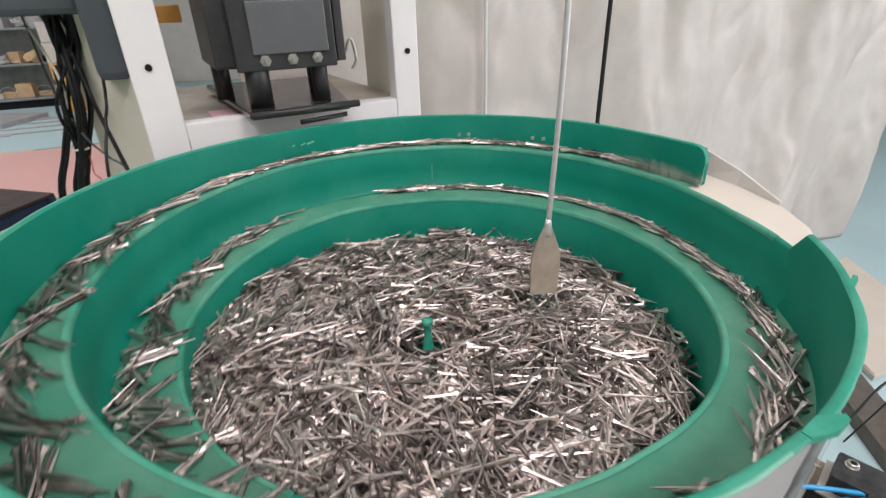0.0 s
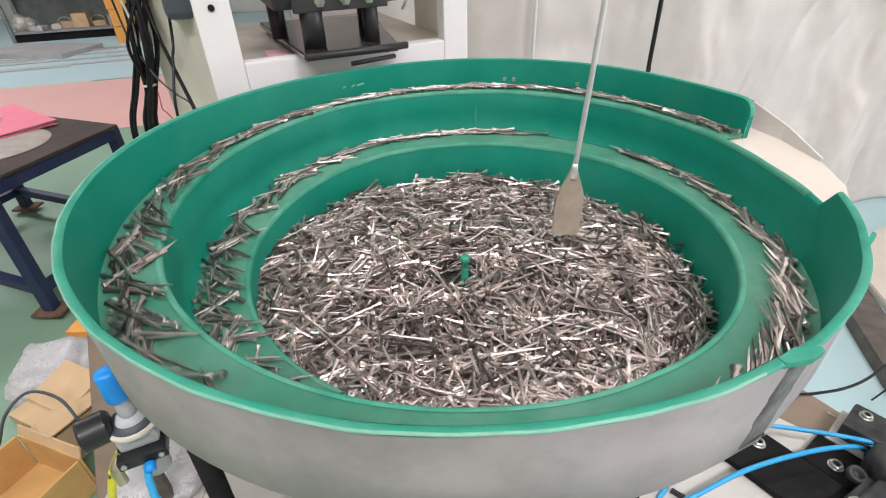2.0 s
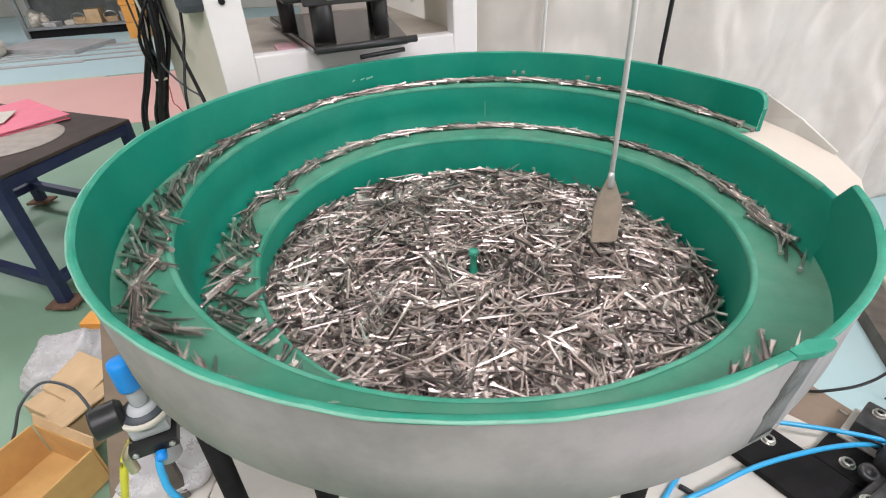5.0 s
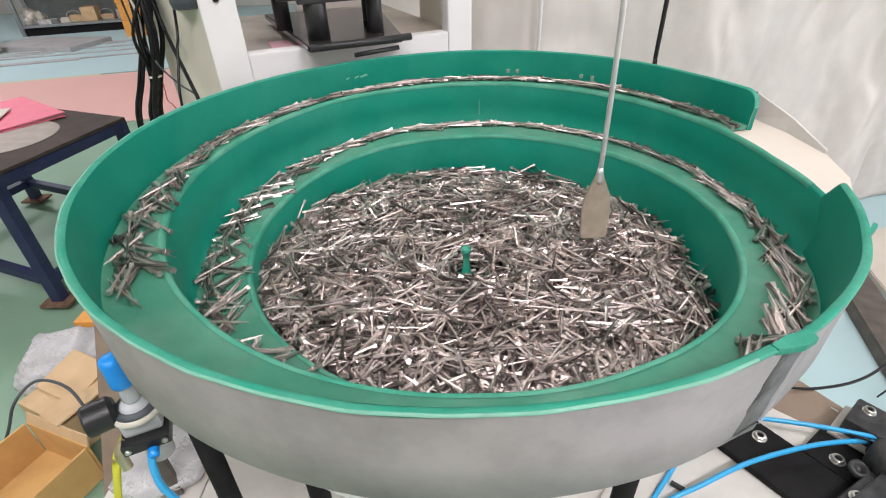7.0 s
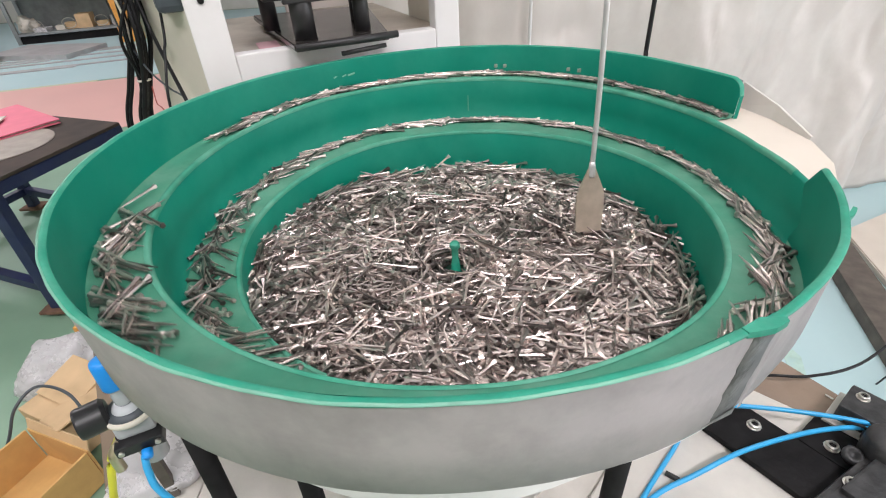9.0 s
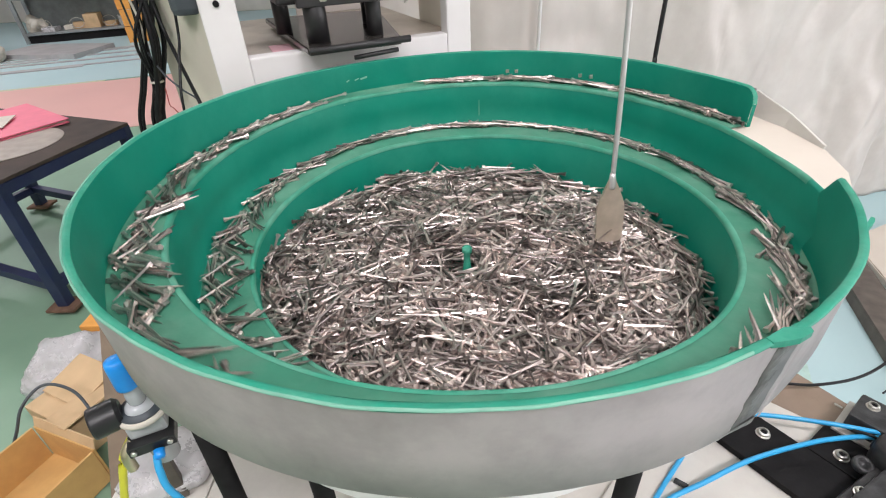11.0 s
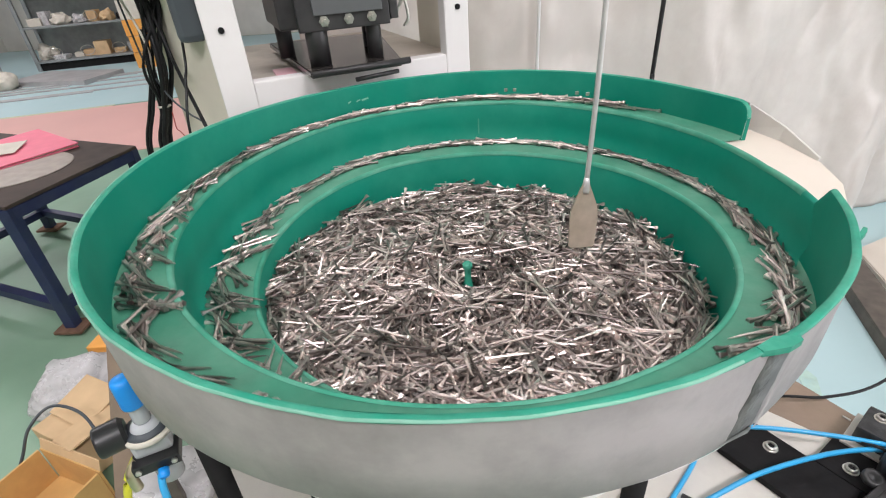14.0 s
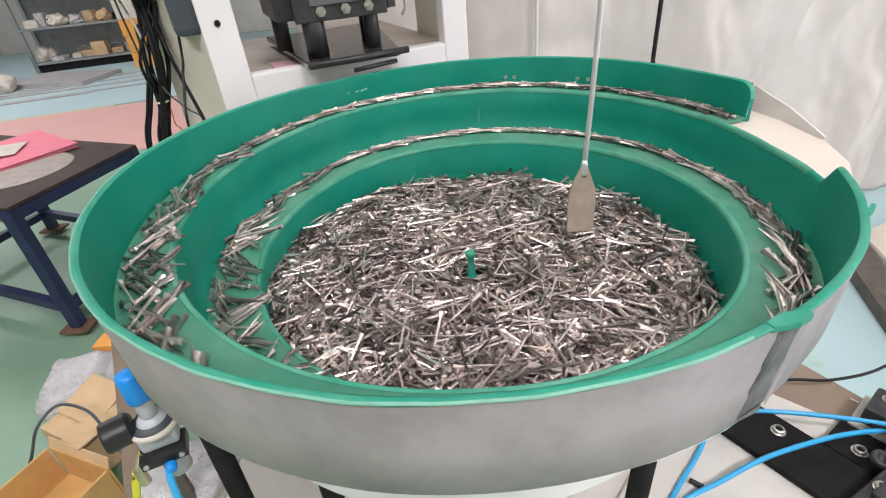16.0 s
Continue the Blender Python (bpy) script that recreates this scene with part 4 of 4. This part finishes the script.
part("body", box(0.20, 0.12, 0.12, 0, 0, 0.004, 0.003), "card_pale", carton2)
part("flap", box(0.16, 0.13, 0.005, 0, 0.06, 0, 0.001, m=pose(-.02, 0.0, 0.128, 14, 0, 0)), "card_pale", carton2)
part("flap", box(0.11, 0.15, 0.005, 0, 0, 0, 0.001, m=pose(0.07, 0, 0.14, 0, -12, 0)), "card_pale", carton2)


def blob(name, sx, sy, sz, x, y, z, mat, label, cat, seed, rough=0.25, rz=0, square=0.75):
    bm = bmesh.new()
    bmesh.ops.create_icosphere(bm, subdivisions=4, radius=1)
    for v in bm.verts:
        k = 1 + rough * noise.noise(v.co * 1.6 + Vector((seed, 0, 0))) + rough * 0.5 * noise.noise(v.co * 4 + Vector((0, seed, 0))) + rough * 0.35 * abs(noise.noise(v.co * 7 + Vector((0, 0, seed))))
        v.co *= k
        v.co = Vector((math.copysign(abs(v.co.x) ** square, v.co.x), math.copysign(abs(v.co.y) ** square, v.co.y), max(v.co.z, -0.75)))
    bmesh.ops.scale(bm, vec=(sx, sy, sz), verts=bm.verts)
    bmesh.ops.transform(bm, matrix=pose(x, y, z + 0.75 * sz, 0, 0, rz), verts=bm.verts)
    return tagged(link(name, bm, mat, smooth=True), label, cat)


M["paddle"].node_tree.nodes["Principled BSDF"].inputs["Transmission Weight"].default_value = 0.3
for key, value in (("Transmission Weight", 0.3), ("IOR", 1.25)):
    M["plastic_bag"].node_tree.nodes["Principled BSDF"].inputs[key].default_value = value
blob("plastic_bag", 0.118, 0.095, 0.075, -1.25, 0.55, 0.004, "plastic_bag", "crumpled clear plastic bag on the green floor", "plastic bag", 4, 0.38, rz=12, square=0.42)
ob = link("orange_carton", box(0.10, 0.07, 0.12, -1.24, 0.71, 0.004, 0.003), "orange")
tagged(ob, "small orange carton standing on the floor", "carton")
ob = link("cardboard_sheet", box(0.07, 0.008, 0.60, m=pose(-0.838, 0.075, 0.006, -30.8, 0, 0), bevel=0.002), "card_brown")
tagged(ob, "brown board leaning behind the regulator", "board")
lw = empty("floor_cable", label="thin dark cable looping over the boxes", category="cable")
part("cable", tube([(-1.25, 0.20, 0.008), (-1.19, 0.25, 0.12), (-1.165, 0.29, 0.19), (-1.13, 0.34, 0.215), (-1.05, 0.33, 0.2), (-0.99, 0.29, 0.15), (-0.96, 0.27, 0.008)], 0.004, 8), "panel_grey", lw, "", True)
blob("plastic_bag", 0.066, 0.06, 0.028, -0.487, -0.085, 0.475, "plastic_bag", "crumpled clear plastic wrap on the base plate", "plastic bag", 15)
blob("plastic_bag", 0.16, 0.14, 0.10, -0.60, -0.02, 0.004, "plastic_bag", "clear plastic wrap lying under the feeder", "plastic bag", 9)

# ---------------------------------------------------------------- machine parts on the outlet side
bench = empty("side_bench", label="pale steel bench beside the feeder with a black plate", category="bench")
part("top", box(0.42, 0.52, 0.02, 0.46, -0.26, 0.465, 0.003, m=pose(0.46, -0.16, 0, 0, 0, -42) @ pose(-0.46, 0.16, 0)), "bench", bench, "grimy pale steel top")
for bx, by in ((0.25, -0.30), (0.50, -0.36), (0.36, -0.12), (0.56, -0.2)):
    part("leg", box(0.04, 0.04, 0.46, bx, by, 0.004, 0.003), "bench", bench)
blk = empty("black_mount_plate", pose(0.4715, -0.1127, 0.486, 0, 0, -55.5), label="black mounting plate with zinc bolts on the bench", category="plate")
part("plate", box(0.34, 0.09, 0.012, 0.01, 0, 0, 0.002), "black", blk)
part("wing_plate", box(0.15, 0.075, 0.012, 0.075, 0.084, 0, 0.002), "black", blk, "black side plate")


def ring_bolt(x, y, z, parent, r=0.0085):
    """A flat washer and a hollow hexagonal nut with its dark bore."""
    nut = part("bolt", lathe([(r * 1.25, 0), (r * 1.25, 0.0012), (r, 0.0014), (r, 0.0055), (r * .85, 0.0065), (r * .62, 0.0065), (r * .60, 0.003)], 18, m=pose(x, y, z)), "zinc", parent, "zinc plated hollow bolt")
    part("bore", lathe([(r * .6, 0.003), (r * .6, 0.0042)], 6, m=pose(x, y, z)), "black", nut, "dark hexagonal bore")
    return nut


for bx, by in ((-0.0475, 0.017), (0.04, 0.070)):
    ring_bolt(bx, by, 0.012, blk)
plank = empty("wooden_plank", pose(0.545, 0.052, 0.45, 0, 0, -59), label="grimy brown wooden plank lying on the bench", category="plank")
part("board", box(0.205, 0.116, 0.03, 0, 0, 0, 0.004), "wood", plank)
part("staple", box(0.012, 0.004, 0.002, 0.09, 0.030, 0.0295, 0.0006, m=pose(0, 0, 0, 0, 0, 6)), "zinc", plank, "bright staple")
valve = empty("air_valve", pose(0.545, -0.165, 0.4985, 0, 0, 28), label="dark grey cast air valve with hollow bolts and a round boss", category="air valve")
part("body", box(0.215, 0.085, 0.026, 0.01, -0.028, 0, 0.010), "cast", valve, "dark cast body")
part("raised_face", box(0.085, 0.050, 0.010, -0.010, -0.022, 0.025, 0.004), "cast", valve, "flat slate grey face")
part("boss", lathe([(0.030, 0.0), (0.032, 0.006), (0.032, 0.040), (0.027, 0.047), (0.012, 0.048)], 28, m=pose(0.062, 0.000, 0.010)), "cast", valve, "rounded dark boss", True)
part("collar", lathe([(0.012, 0), (0.013, 0.003), (0.013, 0.009), (0.011, 0.011), (0.007, 0.011), (0.0065, 0.004)], 22, m=pose(0.024, 0.024, 0.016, 14, -10, 0)), "cast", valve, "black hose socket", True)
# yellowish bar paints the rusty sheen on the cast body
part("sheen_strip", tube([(-0.08, -0.052, 0.026), (0.0, -0.056, 0.034), (0.10, -0.05, 0.030)], 0.007, 10), "brass", valve, "yellowish strip standing for a rusty sheen", True)
ring_bolt(-0.030, 0.000, 0.0275, valve, 0.0078)
ring_bolt(-0.066, -0.020, 0.0262, valve, 0.0065)
coil_box = empty("valve_coil", pose(0.632, -0.070, 0.4985, 0, 0, -52), label="dark grey square valve coil with a bolt on top", category="valve coil")
part("case", box(0.082, 0.062, 0.034, 0, 0, 0, 0.004), "cast", coil_box, "dark grey case")
part("base_flange", box(0.092, 0.080, 0.004, -0.004, -0.004, -0.0005, 0.001), "bench", coil_box, "pale flange")
part("entry", lathe([(0.010, 0), (0.012, 0.004), (0.012, 0.018), (0.008, 0.022)], 18, m=pose(0.010, -0.040, 0.024, 90, 0, 0)), "black_plastic", coil_box, "black tube fitting", True)
ring_bolt(-0.022, 0.010, 0.034, coil_box, 0.0075)
lead = empty("coil_lead", label="short black lead curling between coil and valve", category="wire")
part("wire", tube([(0.57, -0.085, 0.530), (0.585, -0.098, 0.536), (0.597, -0.106, 0.530), (0.612, -0.100, 0.52)], 0.0024, 8), "rubber", lead, "", True)
for pts in ([(0.36, -0.02, 0.50), (0.451, -0.044, 0.52), (0.54, -0.067, 0.526), (0.612, -0.088, 0.526)], [(0.20, -0.20, 0.45), (0.267, -0.167, 0.492), (0.329, -0.147, 0.507), (0.405, -0.122, 0.521), (0.498, -0.102, 0.527), (0.566, -0.094, 0.527), (0.606, -0.096, 0.525)], [(0.36, -0.05, 0.4905), (0.329, -0.087, 0.4905), (0.299, -0.118, 0.4905), (0.273, -0.144, 0.4895), (0.22, -0.20, 0.4895)]):
    at_ = empty("air_tube", label="bright blue plastic air tube beside the feeder", category="air tube", group="blue air tubes")
    part("tube", tube(pts, 0.0037, 10), "blue_tube", at_, "", True)
tube_clip = link("tube_clip", box(0.020, 0.006, 0.008, 0, 0, 0, 0.002, m=pose(0.303, -0.138, 0.486, 0, 0, -38)), "cast")
tagged(tube_clip, "small dark brown clip holding two blue tubes", "tube clip")
bw = empty("black_wire", label="thin black wire reaching over the blue floor", category="wire")
part("wire", tube([(0.50, 0.06, 0.47), (0.54, 0.033, 0.50), (0.607, 0.028, 0.50), (0.706, 0.051, 0.50), (0.85, 0.12, 0.52), (1.1, 0.25, 0.4), (1.2, 0.4, 0.01)], 0.0026, 8), "rubber", bw, "", True)
beam = empty("steel_channel", label="dark steel channel lying on the pale blue floor", category="steel channel")
d = Vector((1.28, 0.28)) - Vector((1.55, 1.20))
cm = pose(1.415, 0.74, 0.004, 0, 0, math.degrees(math.atan2(d.y, d.x)))
part("web", box(d.length, 0.11, 0.008, 0, 0, 0.042, 0.002, m=cm), "dark_steel", beam)
for side in (-0.051, 0.051):
    part("flange", box(d.length, 0.008, 0.042, 0, side, 0, 0.002, m=cm), "dark_steel", beam)

slab = link("cream_panel", prism([(1.50, 0.62), (1.63, 1.18), (2.1, 1.4), (1.95, 0.75)], 0.004, 0.03, bevel=0.004), "cream")
tagged(slab, "cream painted panel lying flat on the floor", "panel")

# ---------------------------------------------------------------- far rack and stacked sheets
rack = empty("storage_rack", pose(-5.65, 7.65, 0.004, 0, 0, 17), label="grey steel storage rack full of parts and packets", category="rack")
for x in (-0.72, 0.72):
    for y in (-0.22, 0.22):
        part("post", box(0.05, 0.05, 1.9, x, y, 0, 0.003), "rack", rack)
for z in (0.11, 0.58, 1.05, 1.6):
    part("shelf", box(1.46, 0.50, 0.03, 0, 0, z, 0.003), "rack", rack)
part("back_panel", box(1.46, 0.01, 1.8, 0, 0.25, 0.05), "rack", rack)
# solid black block paints the shade in the gap under the lowest shelf
part("shade_block", box(1.40, 0.44, 0.10, 0, 0.0, 0.0, 0.004), "black", rack, "black block standing for the shaded gap under the shelf")
rs = random.Random(11)
RACK = pose(-5.65, 7.65, 0.004, 0, 0, 17)
KINDS = (("plastic_bag", "clear packet of small parts on the rack"), ("card_pale", "small pale carton on the rack shelf"), ("paper", "pale wrapped packet on the rack shelf"), ("black_plastic", "dark wrapped part on the rack shelf"), ("sheet_metal", "grey metal part on the rack shelf"), ("card", "brown carton on the rack shelf"))
for z in (0.14, 0.61, 1.08):
    for k in range(7):
        x = -0.60 + k * 0.2 + rs.uniform(-.03, .03)
        mat, lab = rs.choice(KINDS)
        if z < 1 and k < 3:
            mat, lab = "plastic_bag" if k == 1 else "paper", "white wrapped packet of small parts on the rack"
        elif z < 1 and k in (4, 5):
            mat, lab = KINDS[1]
        m = RACK @ pose(x, rs.uniform(-.12, .02), z, 0, 0, rs.uniform(-25, 25))
        if rs.random() < 0.45:
            ob = link("parts_packet", box(rs.uniform(.12, .2), rs.uniform(.12, .22), rs.uniform(.05, .22), 0, 0, 0, 0.006, m=m), mat)
            tagged(ob, lab, "packet")
        else:
            q = m.translation
            blob("parts_packet", rs.uniform(.08, .13), rs.uniform(.08, .12), rs.uniform(.05, .13), q.x, q.y, q.z, mat, lab, "packet", k + z * 10, 0.55, rs.uniform(0, 90))
for k in range(5):
    q = RACK @ Vector((rs.uniform(-.6, .6), -0.2, 0))
    coil = empty("wire_coil", RACK @ pose(-.45 + .22 * k, -.16, 0.70 if k % 2 else 0.23, 70, 0, rs.uniform(-30, 30)), label="loose coil of pale wire on the rack", category="wire coil", group="wire coils on the rack")
    part("loop", tube([(0.09 * math.cos(a * .7), 0.07 * math.sin(a * .7), 0.012 * math.sin(a * 1.9)) for a in range(20)], 0.004, 6), "zinc", coil, "", True)
for k, (x, y, sx, sy, rz) in enumerate(((-5.3, 6.38, 1.25, 0.72, -9), (-5.6, 6.1, 2.6, 0.10, 20), (-5.3, 6.3, 2.4, 0.07, 18), (-5.0, 5.7, 2.4, 0.06, 17), (-5.9, 5.6, 2.0, 0.08, 19), (-5.2, 6.0, 2.8, 0.05, 15), (-4.8, 5.4, 2.4, 0.05, 18), (-5.4, 5.15, 2.2, 0.06, 17))):
    st = link("metal_sheet" if k == 0 else "steel_bar", box(sx, sy, 0.06 if k == 0 else 0.014, m=pose(x, y, 0.004, 0, 0, rz), bevel=0.004), "sheet_metal")
    tagged(st, "stack of grey sheet metal lying on the floor" if k == 0 else "long grey steel bar lying on the floor", "sheet metal" if k == 0 else "steel bar")
machine = empty("grey_machine", pose(-6.30, 6.2, 0.004, 0, 0, 15), label="grey steel machine stand beside the rack", category="machine")
part("column", box(0.42, 0.30, 0.66, 0, 0, 0, 0.01), "grey_plastic", machine, "pale grey panel")
part("cap", box(0.46, 0.34, 0.06, 0, 0, 0.66, 0.01), "rust", machine, "brown worn top")
part("upper_panel", box(0.40, 0.10, 0.6, -0.02, 0.08, 0.72, 0.01), "beige", machine, "pale upper panel")
part("lever", tube([(0.22, 0.0, 0.30), (0.32, -0.05, 0.38), (0.36, -0.05, 0.50)], 0.025, 8), "sheet_metal", machine, "", True)
blob("white_cloth", 0.20, 0.15, 0.13, -5.85, 5.95, 0.004, "paper", "white cloth heap on the floor beside the machine", "cloth", 21)
for z, mat in ((0.004, "orange"), (0.22, "orange"), (0.435, "orange"), (0.65, "paper"), (0.90, "paper")):
    crate = empty("stacked_carton", pose(-4.50, 7.12, z, 0, 0, 14 + 4 * math.sin(z * 9)), label=("orange printed carton stacked on the floor beside the rack" if mat == "orange" else "white carton stacked on orange cartons"), category="carton", group="stacked cartons")
    h = 0.21 if mat == "orange" else 0.245
    part("body", box(0.26, 0.30, h, 0, 0, 0, 0.006), mat, crate)
    part("tape", box(0.05, 0.302, 0.004, 0, 0, h - 0.003, 0.001), "beige", crate, "parcel tape")


# ---------------------------------------------------------------- what moves
def motions():
    for ob, speed in PILE:
        walk(ob, [(t, pose(0, 0, ZR, 0, 0, -speed * t)) for t in range(17)])
    for ob, p0, lane, fan, roll, lift, lead, long in RIDERS:
        walk(ob, [(t, rider_pose(glide(p0 + SPEED * t) + 1.0 * math.sin(t * 2.1 + p0), lane, fan, roll, lift, lead, long)) for t in (0.5 * k for k in range(33))])
    sway = [(0.0, 0.156, 0.923), (0.5, 0.161, 0.919), (1.0, 0.184, 0.904), (1.5, 0.149, 0.929), (2.0, 0.142, 0.929), (2.5, 0.167, 0.917), (3.0, 0.15, 0.925), (3.5, 0.164, 0.915), (4.0, 0.161, 0.917), (4.5, 0.18, 0.906), (7.0, 0.175, 0.91), (7.5, 0.175, 0.91), (8.0, 0.189, 0.899), (8.5, 0.167, 0.913), (9.0, 0.183, 0.907), (11.5, 0.194, 0.899), (12.0, 0.174, 0.912), (12.5, 0.154, 0.924), (13.0, 0.155, 0.919), (13.5, 0.151, 0.928), (14.0, 0.161, 0.916), (14.5, 0.159, 0.918), (15.0, 0.184, 0.904), (15.5, 0.158, 0.919), (16.0, 0.155, 0.92)]
    walk(paddle, [(t, pose(x, 0.037, z, 0, math.degrees((0.157 + (x - 0.157) * 0.55 - x) / 0.22), 0)) for t, x, z in sway])


motions()
